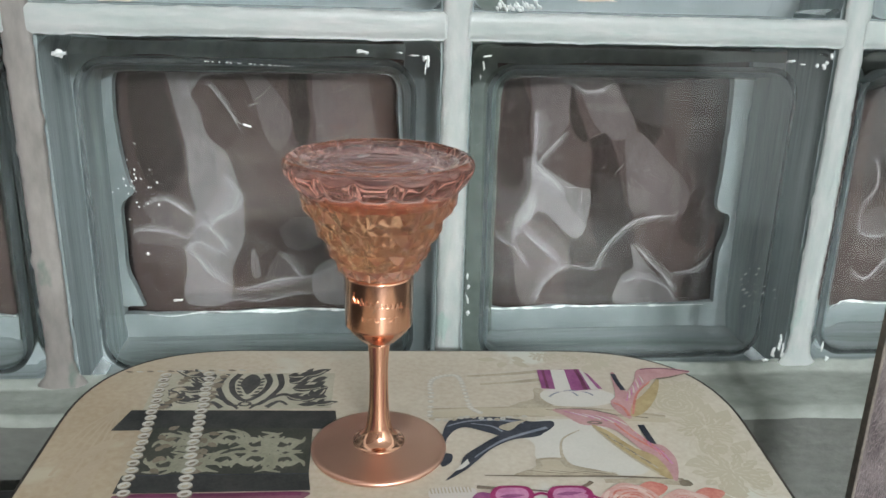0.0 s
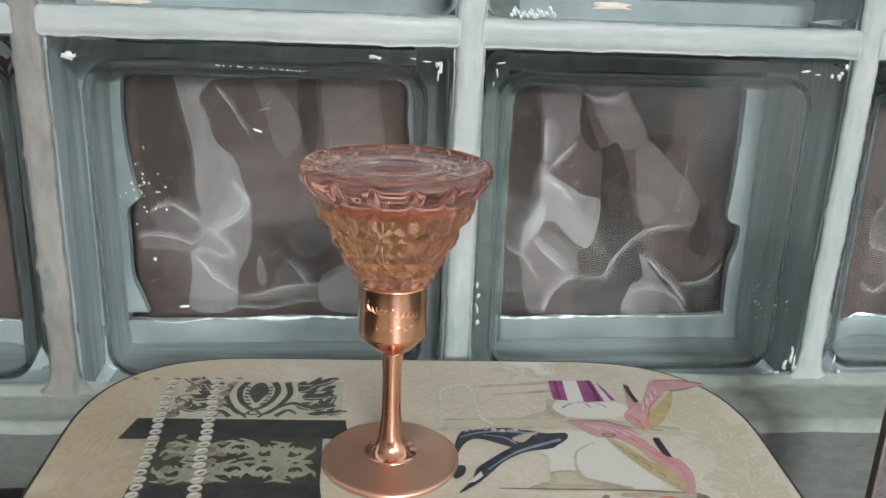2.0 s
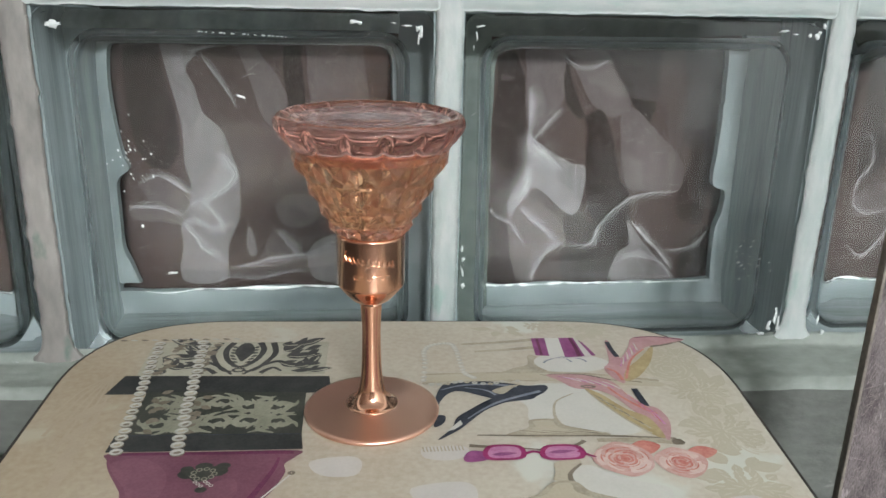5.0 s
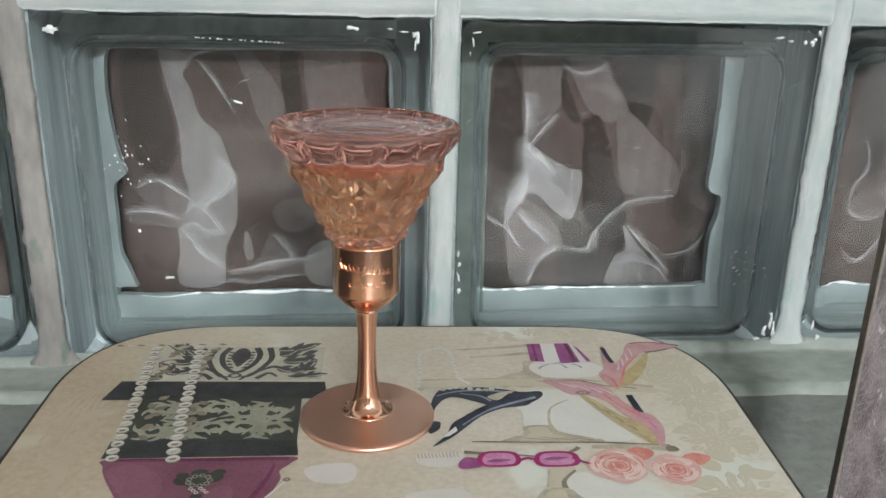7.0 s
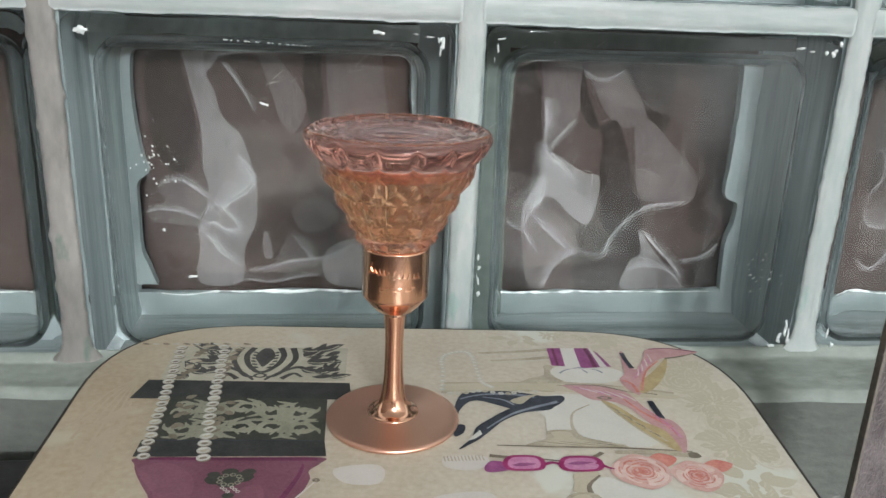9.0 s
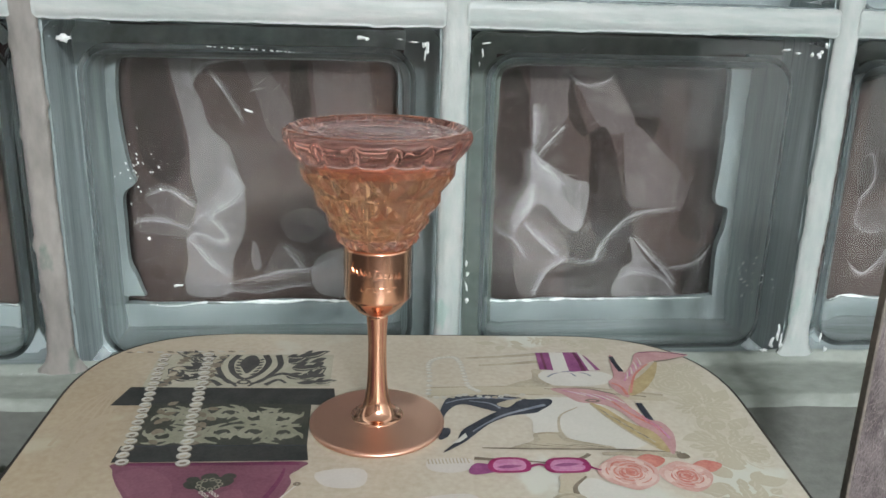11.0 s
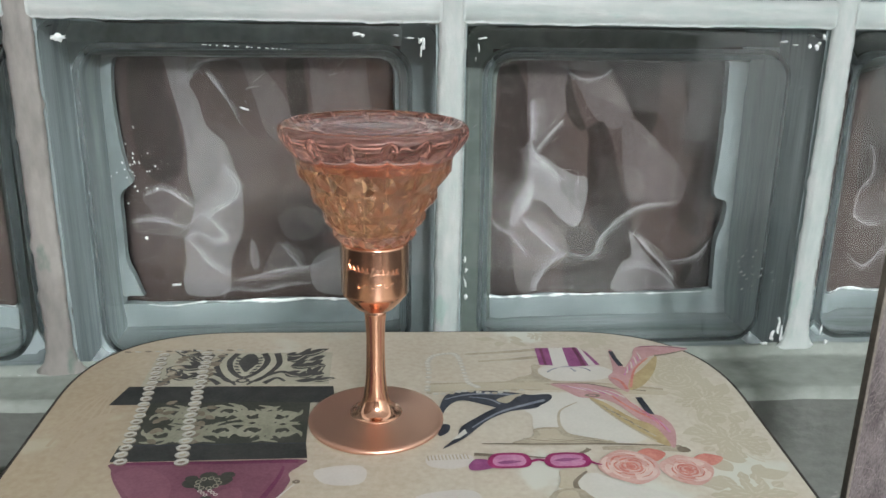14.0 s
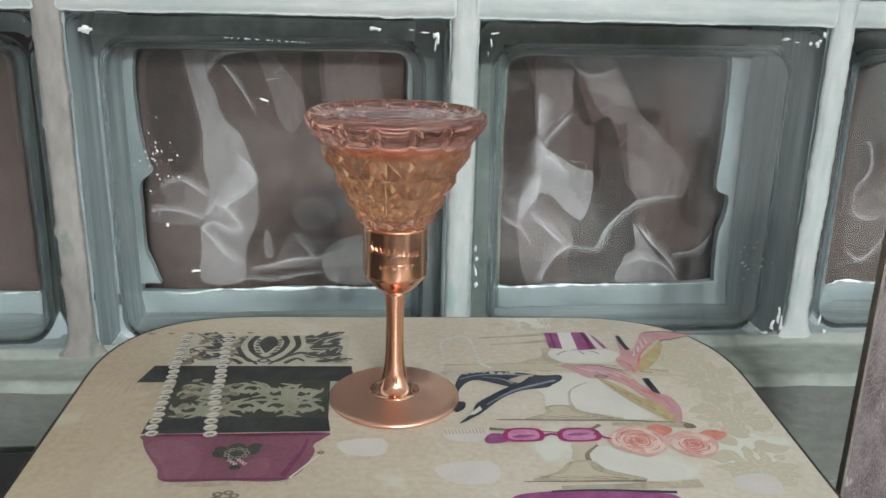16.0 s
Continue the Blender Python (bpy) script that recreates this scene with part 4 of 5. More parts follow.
def print_bag():
    lid = [(-0.1400, -0.0570), (-0.0610, -0.0610), (-0.0620, -0.0930), (-0.1405, -0.0910)]
    body = [(-0.1325, -0.1050), (-0.0690, -0.1090), (-0.0690, -0.1415), (-0.1345, -0.1385)]
    p = Print("printed_box", 5)
    p.poly(lid, I_CREAM)

    def lf(s, t, ang, le, w, m, q=lid, bend=0.2):
        c = quad(q, s, t)
        p.leaf(c.x, c.y, radians(ang), le, w, m, bend)

    # heart-shaped medallion with scrolls, mirrored
    for sx in (-1, 1):
        def at(s, t):
            return quad(lid, 0.53 + sx * s, t)
        p.blob([at(0.0, 0.04), at(0.035, 0.10), at(0.055, 0.30), at(0.030, 0.48), at(0.0, 0.60), at(0.0, 0.30)], I_CHAR)
        p.stroke([at(0.075, 0.02), at(0.105, 0.25), at(0.085, 0.52), at(0.035, 0.72), at(0.0, 0.77)], 0.0030, 0.0020, I_CHAR)
        for i in range(6):
            c = at(0.077 - 0.012 * max(0, i - 3), 0.15 + 0.09 * i)
            p.leaf(c.x, c.y, radians(90 - sx * 60 - 180), 0.0032, 0.0016, I_CHAR)
        p.stroke([at(0.150, 0.02), at(0.175, 0.35), at(0.140, 0.62), at(0.085, 0.85), at(0.035, 0.90)], 0.0030, 0.0015, I_CHAR)
        p.stroke([at(0.120, 0.95), at(0.180, 0.80), at(0.230, 0.90)], 0.0026, 0.0010, I_CHAR)
        p.stroke([at(0.03, 0.98), at(0.10, 0.78), at(0.19, 0.62), at(0.24, 0.66)], 0.0012, 0.0026, I_CHAR)
        for s, t, a, le, w in ((0.22, 0.30, 20, 0.013, 0.0052), (0.24, 0.46, -10, 0.014, 0.0050), (0.27, 0.24, 50, 0.010, 0.0045), (0.22, 0.66, -40, 0.010, 0.0040), (0.30, 0.10, 15, 0.012, 0.0048),
                               (0.30, 0.80, 12, 0.010, 0.0038), (0.36, 0.72, 40, 0.010, 0.0042), (0.38, 0.90, -5, 0.009, 0.0034), (0.20, 0.09, -20, 0.008, 0.0032)):
            c = at(s, t)
            if c.x > -0.1385:
                d = radians(a if sx > 0 else 180 - a)
                p.leaf(c.x, c.y, d, le * 1.1, w * 1.25, I_CHAR, 0.25 * sx)
                p.leaf(c.x, c.y, d + 0.6 * sx, le * 0.7, w * 0.8, I_CHAR, 0.3 * sx)
                p.stroke([c, c + Vector((math.cos(d), math.sin(d))) * le * 0.45, c + Vector((math.cos(d + 0.25 * sx), math.sin(d + 0.25 * sx))) * le * 0.9], 0.0004, 0.0010, I_CREAM, 3)
    p.ring(*quad(lid, 0.53, 0.86), 0.0030, 0.0022, 0.45, 0, I_CHAR)
    for s, t, a in ((0.96, 0.12, 200), (0.95, 0.25, 215), (0.93, 0.88, 170), (0.97, 0.70, 160)):
        lf(s, t, a, 0.009, 0.004, I_CHAR)
    random.seed(14)
    for s in (0.13, 0.33):
        for i in range(14):
            q = quad(lid, s - 0.04 * i / 13 + random.gauss(0, 0.012), 0.03 + 0.94 * i / 13)
            p.leaf(q.x, q.y, radians(random.uniform(-60, 60)), 0.004 + 0.003 * random.random(), 0.003, I_UMBER if i % 3 else I_TAUPE)
    p.poly([(-0.1450, -0.0900), (-0.0600, -0.0955), (-0.0590, -0.1100), (-0.1490, -0.1060)], I_DARK)
    p.poly(body, I_GREEN)
    random.seed(4)

    def curl(s, t, size, sx, sy):
        """One acanthus scroll of the damask, turned by the signs."""
        c = quad(body, s, t)

        def o(x, y):
            return (c.x + sx * x * size, c.y + sy * y * size)

        def inside(q):
            return -0.1325 < q[0] < -0.0698 and -0.1405 < q[1] < -0.1065
        lines = (([(-1.0, -0.5), (-0.5, 0.35), (0.25, 0.55), (0.62, 0.05), (0.25, -0.25), (0.0, 0.0)], 0.10, 0.30),
                 ([(-0.9, -0.3), (-0.9, 0.3), (-0.55, 0.85)], 0.30, 0.04), ([(-0.5, 0.3), (-0.35, 0.8), (0.1, 1.05)], 0.28, 0.04),
                 ([(0.15, 0.55), (0.5, 0.8), (0.95, 0.75)], 0.24, 0.04), ([(-0.7, -0.1), (-0.25, -0.2), (0.0, -0.6)], 0.26, 0.04),
                 ([(-1.0, -0.5), (-0.6, -0.75), (-0.1, -0.95)], 0.24, 0.04), ([(0.6, 0.1), (0.95, -0.1), (1.05, -0.5)], 0.22, 0.04))
        for pts, w0, w1 in lines:
            pts = [o(*q) for q in pts]
            if all(inside(q) for q in pts):
                p.stroke(pts, 1.7 * w0 * size, 1.7 * w1 * size, I_SAGE, 5)
    for s, t, sx, sy in ((0.17, 0.30, -1, 1), (0.31, 0.32, 1, 1), (0.17, 0.74, -1, -1), (0.33, 0.74, 1, -1), (0.50, 0.26, -1, 1), (0.50, 0.72, 1, 1),
                         (0.67, 0.32, -1, -1), (0.68, 0.72, -1, 1), (0.83, 0.34, 1, -1), (0.85, 0.74, 1, 1), (0.94, 0.45, -1, 1)):
        curl(s, t, 0.0072 + 0.0008 * random.random(), sx, sy)
    for i in range(16):
        c = quad(body, 0.06 + 0.88 * random.random(), 0.10 + 0.8 * random.random())
        p.leaf(c.x, c.y, random.random() * 6.28, 0.0030, 0.0013, I_SAGE, 0.3)
    for i in range(16):
        c = quad(body, 0.10 + 0.24 * (i % 2) + random.gauss(0, 0.02), 0.05 + 0.058 * i)
        p.leaf(c.x, c.y, radians(random.uniform(-70, 70)), 0.005, 0.003, I_UMBER)
    p.poly([(-0.1365, -0.1380), (-0.0690, -0.1410), (-0.0680, -0.1515), (-0.1370, -0.1490)], I_DARK)
    p.stroke([(-0.132, -0.1383), (-0.10, -0.1397), (-0.069, -0.1412)], 0.0006, 0.0006, I_NAVY)
    p.done("black and cream damask box with dark bands")

    p = Print("printed_pouch", 20)
    p.poly([(-0.1255, -0.1790), (-0.0805, -0.1815), (-0.0815, -0.1855), (-0.1235, -0.1840)], I_TAUPE)
    p.blob([(-0.1340, -0.1495), (-0.0995, -0.1508), (-0.0700, -0.1520), (-0.0702, -0.1560), (-0.0738, -0.1605), (-0.0735, -0.1670), (-0.0815, -0.1822), (-0.1020, -0.1815), (-0.1222, -0.1805), (-0.1262, -0.1725), (-0.1325, -0.1610), (-0.1350, -0.1540)], I_PURPLE, 5)
    p.blob([(-0.1330, -0.1560), (-0.1240, -0.1530), (-0.1150, -0.1600), (-0.1120, -0.1690), (-0.1140, -0.1790), (-0.1215, -0.1795), (-0.1250, -0.1710), (-0.1310, -0.1620)], I_MAUVE, 5)
    p.blob([(-0.0960, -0.1700), (-0.0900, -0.1680), (-0.0880, -0.1760), (-0.0920, -0.1805), (-0.0990, -0.1800)], I_MAUVE, 5)
    p.stroke([(-0.134, -0.1502), (-0.100, -0.1518), (-0.071, -0.1530)], 0.0016, 0.0020, I_PLUMD)
    p.stroke([(-0.1225, -0.1800), (-0.10, -0.1808), (-0.082, -0.1818)], 0.0012, 0.0012, I_PLUMD)
    p.stroke([(-0.0760, -0.1560), (-0.0775, -0.1640), (-0.0835, -0.1800)], 0.0008, 0.0024, I_PLUMD)
    for x, y, r in ((-0.1055, -0.1640, 0.0030), (-0.0965, -0.1630, 0.0032), (-0.1010, -0.1655, 0.0034), (-0.1010, -0.1600, 0.0024), (-0.1000, -0.1735, 0.0016), (-0.1065, -0.1612, 0.0018), (-0.0945, -0.1600, 0.0020)):
        p.blob([(x + r * 1.25 * math.cos(a), y + r * math.sin(a)) for a in (0, 1.05, 2.1, 3.14, 4.2, 5.2)], I_GREEN)
    for i in range(9):
        a = 0.7 * i
        p.ring(-0.1005 + 0.0036 * math.cos(a), -0.1645 + 0.0030 * math.sin(a), 0.0011, 0.0011, 0.4, 0, I_SAGE, 9)
    for i in range(6):
        p.ring(-0.1025 + 0.0011 * i, -0.1690 - 0.0012 * (i % 3), 0.0008, 0.0008, 0.5, 0, I_GREY, 8)
    p.stroke([(-0.0710, -0.1665), (-0.0760, -0.1740), (-0.0810, -0.1815)], 0.0006, 0.0008, I_PALE)
    p.ring(-0.0710, -0.1660, 0.0014, 0.0012, 0.75, 0, I_UMBER, 10)
    for i in range(5):
        a = 1.25 * i
        p.ring(-0.1010 + 0.003 * math.cos(a), -0.1905 + 0.002 * math.sin(a), 0.0018, 0.0014, 0.6, 0, I_UMBER, 9)
    p.poly([(-0.1240, -0.1960), (-0.0800, -0.1985), (-0.0800, -0.2300), (-0.1240, -0.2280)], I_SHADE)
    p.done("plum pouch with a dark flower brooch")

    p = Print("printed_chain", 190)
    random.seed(6)
    for a, b, n, r in (((-0.1375, -0.0590), (-0.1335, -0.1490), 20, 0.0021), ((-0.1180, -0.0590), (-0.1125, -0.1510), 20, 0.0023)):
        for i in range(n):
            t = i / (n - 1)
            x, y = a[0] + (b[0] - a[0]) * t + random.gauss(0, 0.0003), a[1] + (b[1] - a[1]) * t
            tilt = 0.25 + random.gauss(0, 0.12)
            p.ring(x + 0.0003, y - 0.0006, r * 1.15, r * 1.02, 0.98, tilt, I_UMBER, 14)
            p.ring(x, y, r * 1.12, r * 0.95, 0.60, tilt, I_GREY, 14)
            p.ring(x - 0.0004, y + 0.0009, r * 0.75, r * 0.25, 0.95, tilt, I_PALE, 10)
            p.ring(x + 0.0001, y - 0.0003, r * 0.60, r * 0.36, 0.95, tilt, I_UMBER if i % 2 else I_TAUPE, 8)
    for i in range(12):
        p.leaf(-0.1560 + 0.0046 * i, -0.0550 - 0.0001 * i, radians(-15), 0.0040, 0.0016, I_GREY if i % 2 else I_UMBER)
    p.done("pale printed curb chains across the box")


def print_stand():
    p = Print("printed_cake_stand", 30)
    for y, x0, x1 in ((-0.0665, 0.000, 0.034), (-0.0745, 0.005, 0.034)):
        p.stroke([(x0, y - 0.001), ((x0 + x1) / 2, y), (x1, y + 0.002)], 0.0015, 0.0030, I_TAUPE)
    p.blob([(0.014, -0.0975), (0.020, -0.0930), (0.0265, -0.0900), (0.0285, -0.0810), (0.0330, -0.0830), (0.0345, -0.0960), (0.0250, -0.0985)], I_TAUPE)
    p.blob([(0.0340, -0.0960), (0.0300, -0.0880), (0.0350, -0.0820), (0.0480, -0.0830), (0.0600, -0.0850), (0.0640, -0.0920), (0.0560, -0.0975), (0.0430, -0.0985)], I_PALE)
    p.poly([(-0.0190, -0.0970), (0.0300, -0.0975), (0.0760, -0.1060), (0.0820, -0.1120), (0.0790, -0.1140), (0.0600, -0.1110), (0.0270, -0.1050), (-0.0200, -0.1040)], I_SHADE)
    p.stroke([(-0.019, -0.0965), (0.012, -0.0970), (0.044, -0.0990), (0.080, -0.1085)], 0.0010, 0.0016, I_TAUPE)
    p.stroke([(-0.019, -0.1038), (0.01, -0.1042), (0.028, -0.1055)], 0.0008, 0.0008, I_TAUPE)
    p.blob([(0.0270, -0.1080), (0.0560, -0.1120), (0.0480, -0.1180), (0.0370, -0.1200), (0.0300, -0.1260), (0.0280, -0.1360), (0.0180, -0.1370), (0.0190, -0.1270), (0.0160, -0.1180)], I_PALE)
    p.blob([(0.0290, -0.1330), (0.0310, -0.1230), (0.0400, -0.1175), (0.0500, -0.1180), (0.0585, -0.1320), (0.0610, -0.1440), (0.0540, -0.1500), (0.0400, -0.1480), (0.0310, -0.1420)], I_PALE)
    p.stroke([(0.0285, -0.1400), (0.0285, -0.1330), (0.0315, -0.1235), (0.0400, -0.1172)], 0.0016, 0.0006, I_TAUPE)
    p.blob([(0.0180, -0.1370), (0.0280, -0.1370), (0.0310, -0.1420), (0.0460, -0.1500), (0.0080, -0.1480), (0.0160, -0.1425)], I_TAUPE)
    p.blob([(0.0190, -0.1380), (0.0260, -0.1380), (0.0280, -0.1430), (0.0370, -0.1480), (0.0150, -0.1465), (0.0190, -0.1420)], I_SHADE)
    p.stroke([(-0.004, -0.1465), (0.020, -0.1485), (0.046, -0.1505), (0.070, -0.1540)], 0.0007, 0.0012, I_UMBER)
    p.stroke([(0.040, -0.1530), (0.056, -0.1540), (0.0715, -0.1565)], 0.0024, 0.0040, I_TAUPE)
    p.blob([(0.0680, -0.1548), (0.0712, -0.1545), (0.0722, -0.1575), (0.0680, -0.1580)], I_UMBER)
    p.blob([(0.0210, -0.1660), (0.0300, -0.1650), (0.0280, -0.1720), (0.0245, -0.1770), (0.0180, -0.1770), (0.0195, -0.1720)], I_SHADE)
    p.blob([(0.0250, -0.1780), (0.0265, -0.1710), (0.0330, -0.1690), (0.0420, -0.1770), (0.0560, -0.1840), (0.0520, -0.1920), (0.0400, -0.1915), (0.0290, -0.1840)], I_PALE)
    p.stroke([(0.0240, -0.1790), (0.0245, -0.1735), (0.0300, -0.1675)], 0.0024, 0.0008, I_UMBER)
    p.blob([(0.0170, -0.1780), (0.0250, -0.1780), (0.0290, -0.1840), (0.0400, -0.1915), (0.0020, -0.1895), (0.0110, -0.1840)], I_TAUPE)
    p.blob([(0.0180, -0.1790), (0.0230, -0.1790), (0.0240, -0.1840), (0.0300, -0.1895), (0.0080, -0.1880), (0.0140, -0.1840)], I_SHADE)
    p.stroke([(-0.002, -0.1893), (0.02, -0.1905), (0.0400, -0.1918)], 0.0006, 0.0010, I_UMBER)
    p.stroke([(0.010, -0.1935), (0.036, -0.1945), (0.0585, -0.1945)], 0.0018, 0.0050, I_TAUPE)
    p.blob([(-0.0080, -0.1985), (0.0060, -0.1955), (0.0220, -0.1965), (0.0400, -0.1985), (0.0480, -0.2030), (0.0400, -0.2160), (-0.0060, -0.2140)], I_VIOLET)
    p.stroke([(0.006, -0.1955), (0.022, -0.1960), (0.048, -0.1990)], 0.0008, 0.0014, I_NAVY)
    # drawn shadows on the stems and shelves, in several short washes
    for i in range(9):
        p.stroke([(0.012 + 0.003 * i, -0.1440 - 0.0003 * i), (0.020 + 0.003 * i, -0.1462 - 0.0002 * i), (0.030 + 0.002 * i, -0.1476 - 0.0001 * i)], 0.0002, 0.0006, I_SHADE if i % 3 else I_UMBER, 4)
        p.stroke([(0.004 + 0.003 * i, -0.1862 - 0.0002 * i), (0.013 + 0.003 * i, -0.1880 - 0.0002 * i), (0.022 + 0.002 * i, -0.1890 - 0.0002 * i)], 0.0002, 0.0006, I_SHADE if i % 3 else I_UMBER, 4)
    for i in range(7):
        p.stroke([(0.030 + 0.005 * i, -0.1000 - 0.0010 * i), (0.036 + 0.005 * i, -0.1012 - 0.0011 * i), (0.042 + 0.005 * i, -0.1030 - 0.0011 * i)], 0.0003, 0.0009, I_TAUPE if i % 2 else I_UMBER, 4)
    p.done("taupe tiered stand with pale bowls")

    p = Print("printed_pearl_string", 85)
    path = curve_loop([(-0.0205, -0.1020), (-0.0185, -0.0860), (-0.0178, -0.0740), (-0.0140, -0.0680), (-0.0060, -0.0665), (-0.0035, -0.0720), (-0.0030, -0.0840), (-0.0025, -0.0960), (0.0010, -0.1010)], 4, False)
    for q in path:
        p.ring(q.x, q.y, 0.0014, 0.0013, 0.95, 0, I_GREY, 10)
        p.ring(q.x - 0.0002, q.y + 0.0004, 0.0008, 0.0007, 0.9, 0, I_PALE, 8)
    for i in range(14):
        p.ring(-0.0200 + 0.0030 * i + 0.0004 * math.sin(5 * i), -0.1050 - 0.0012 * math.sin(i * 0.9) - 0.0001 * i, 0.0013, 0.0012, 0.8, 0, I_GREY if i % 3 else I_TAUPE, 9)
    p.done("string of grey printed pearls")

    p = Print("printed_gift", 85)
    p.poly([(0.0338, -0.0630), (0.0540, -0.0635), (0.0572, -0.0690), (0.0598, -0.0830), (0.0480, -0.0842), (0.0322, -0.0812)], I_VIOLET)
    p.poly([(0.0403, -0.0632), (0.0470, -0.0634), (0.0452, -0.0838), (0.0382, -0.0826)], I_PALE)
    p.poly([(0.0540, -0.0637), (0.0556, -0.0662), (0.0578, -0.0831), (0.0545, -0.0834)], I_LILAC)
    p.stroke([(0.0365, -0.0632), (0.0358, -0.0720), (0.0350, -0.0815)], 0.0012, 0.0012, I_PLUMD)
    p.stroke([(0.0522, -0.0636), (0.0525, -0.0730), (0.0520, -0.0838)], 0.0016, 0.0020, I_PLUMD)
    for a in (-0.5, 0.1, 0.6):
        p.stroke([(0.0440, -0.0835), (0.0440 + 0.008 * math.sin(a * 2), -0.0860), (0.0440 + 0.010 * math.sin(a * 3), -0.0890)], 0.0006, 0.0010, I_STEEL)
    p.stroke([(0.034, -0.0835), (0.044, -0.0850), (0.058, -0.0842)], 0.0008, 0.0012, I_LILAC)
    p.done("violet parcel with white ribbon")

    p = Print("printed_pink_shoe", 85)
    p.blob([(0.0680, -0.0690), (0.0700, -0.0690), (0.0695, -0.0820), (0.0705, -0.0860), (0.0770, -0.0760), (0.0830, -0.0650), (0.0970, -0.0648), (0.1070, -0.0690), (0.0920, -0.0740), (0.0840, -0.0770), (0.0730, -0.0900), (0.0655, -0.1080), (0.0630, -0.1090), (0.0600, -0.1020), (0.0600, -0.0950), (0.0640, -0.0890)], I_PINK, 5)
    p.stroke([(0.0690, -0.0690), (0.0686, -0.0770), (0.0690, -0.0850)], 0.0022, 0.0024, I_NAVY)
    p.blob([(0.0890, -0.0750), (0.0830, -0.0900), (0.0730, -0.1040), (0.0655, -0.1080), (0.0690, -0.0980), (0.0790, -0.0870)], I_OCHRE)
    p.stroke([(0.0835, -0.0652), (0.094, -0.0646), (0.1065, -0.0688)], 0.0007, 0.0010, I_PLUMD)
    p.stroke([(0.0880, -0.0752), (0.095, -0.0738), (0.104, -0.0705)], 0.0016, 0.0008, I_UMBER)
    p.stroke([(0.0840, -0.0775), (0.0740, -0.0890), (0.0665, -0.1060)], 0.0008, 0.0012, I_ROSED)
    p.stroke([(0.0610, -0.0960), (0.0640, -0.1000), (0.0645, -0.1075)], 0.0010, 0.0016, I_ROSED)
    p.blob([(0.0330, -0.1000), (0.0480, -0.1015), (0.0590, -0.1075), (0.0630, -0.1220), (0.0670, -0.1285), (0.0710, -0.1320), (0.0722, -0.1410), (0.0685, -0.1525), (0.0660, -0.1540), (0.0650, -0.1400), (0.0610, -0.1340), (0.0560, -0.1205), (0.0500, -0.1150), (0.0420, -0.1130), (0.0370, -0.1060)], I_PINK, 5)
    p.blob([(0.0460, -0.1140), (0.0510, -0.1180), (0.0580, -0.1310), (0.0650, -0.1390), (0.0662, -0.1530), (0.0615, -0.1500), (0.0560, -0.1400), (0.0500, -0.1270)], I_OCHRE)
    p.stroke([(0.0462, -0.1150), (0.0500, -0.1265), (0.0558, -0.1395), (0.0620, -0.1500)], 0.0007, 0.0012, I_TAUPE)
    p.poly([(0.0655, -0.1150), (0.0682, -0.1150), (0.0684, -0.1300), (0.0655, -0.1285)], I_NAVY)
    p.stroke([(0.0560, -0.1130), (0.0610, -0.1250), (0.0690, -0.1360)], 0.0008, 0.0018, I_ROSED)
    p.stroke([(0.034, -0.0998), (0.048, -0.1010), (0.0595, -0.1068)], 0.0006, 0.0010, I_UMBER)
    p.ring(0.0480, -0.1120, 0.0034, 0.0014, 0.5, -0.1, I_UMBER, 10)
    for i in range(8):
        t = i / 7
        p.stroke([(0.0615 + 0.0055 * t, -0.1180 - 0.0130 * t), (0.0635 + 0.0050 * t, -0.1230 - 0.0130 * t), (0.0650 + 0.0045 * t, -0.1290 - 0.0150 * t)], 0.0003, 0.0011, I_LENS if i % 2 else I_ROSED, 4)
        p.stroke([(0.0480 + 0.0120 * t, -0.1190 - 0.0230 * t), (0.0500 + 0.0120 * t, -0.1215 - 0.0230 * t), (0.0508 + 0.0120 * t, -0.1245 - 0.0220 * t)], 0.0003, 0.0010, I_TAUPE if i % 2 else I_UMBER, 4)
        p.stroke([(0.0370 + 0.0180 * t, -0.1018 - 0.0060 * t), (0.0400 + 0.0180 * t, -0.1035 - 0.0070 * t), (0.0440 + 0.0170 * t, -0.1060 - 0.0090 * t)], 0.0003, 0.0009, I_LILAC if i % 2 else I_LENS, 4)
        p.stroke([(0.0700 + 0.0110 * t, -0.0880 + 0.0170 * t), (0.0690 + 0.0120 * t, -0.0915 + 0.0170 * t), (0.0675 + 0.0130 * t, -0.0945 + 0.0160 * t)], 0.0003, 0.0009, I_LILAC if i % 2 else I_LENS, 4)
    p.done("pink high-heeled shoes")

    p = Print("printed_black_shoe", 85)
    p.blob([(-0.0170, -0.1180), (-0.0130, -0.1070), (-0.0070, -0.1050), (0.0050, -0.1045), (0.0160, -0.1072), (0.0220, -0.1095), (0.0300, -0.1095), (0.0298, -0.1140), (0.0230, -0.1195), (0.0120, -0.1215), (0.0060, -0.1195), (0.0020, -0.1170), (-0.0060, -0.1125), (-0.0110, -0.1140), (-0.0150, -0.1200), (-0.0175, -0.1270)], I_NAVY, 5)
    p.blob([(0.0240, -0.1150), (0.0230, -0.1205), (0.0130, -0.1225), (0.0080, -0.1245), (0.0010, -0.1295), (-0.0060, -0.1375), (-0.0110, -0.1430), (-0.0190, -0.1490), (-0.0130, -0.1410), (-0.0100, -0.1335), (-0.0040, -0.1275), (0.0050, -0.1200), (0.0130, -0.1170)], I_NAVY, 5)
    p.poly([(-0.0090, -0.1355), (-0.0150, -0.1430), (-0.0120, -0.1420), (-0.0085, -0.1385)], I_PALE)
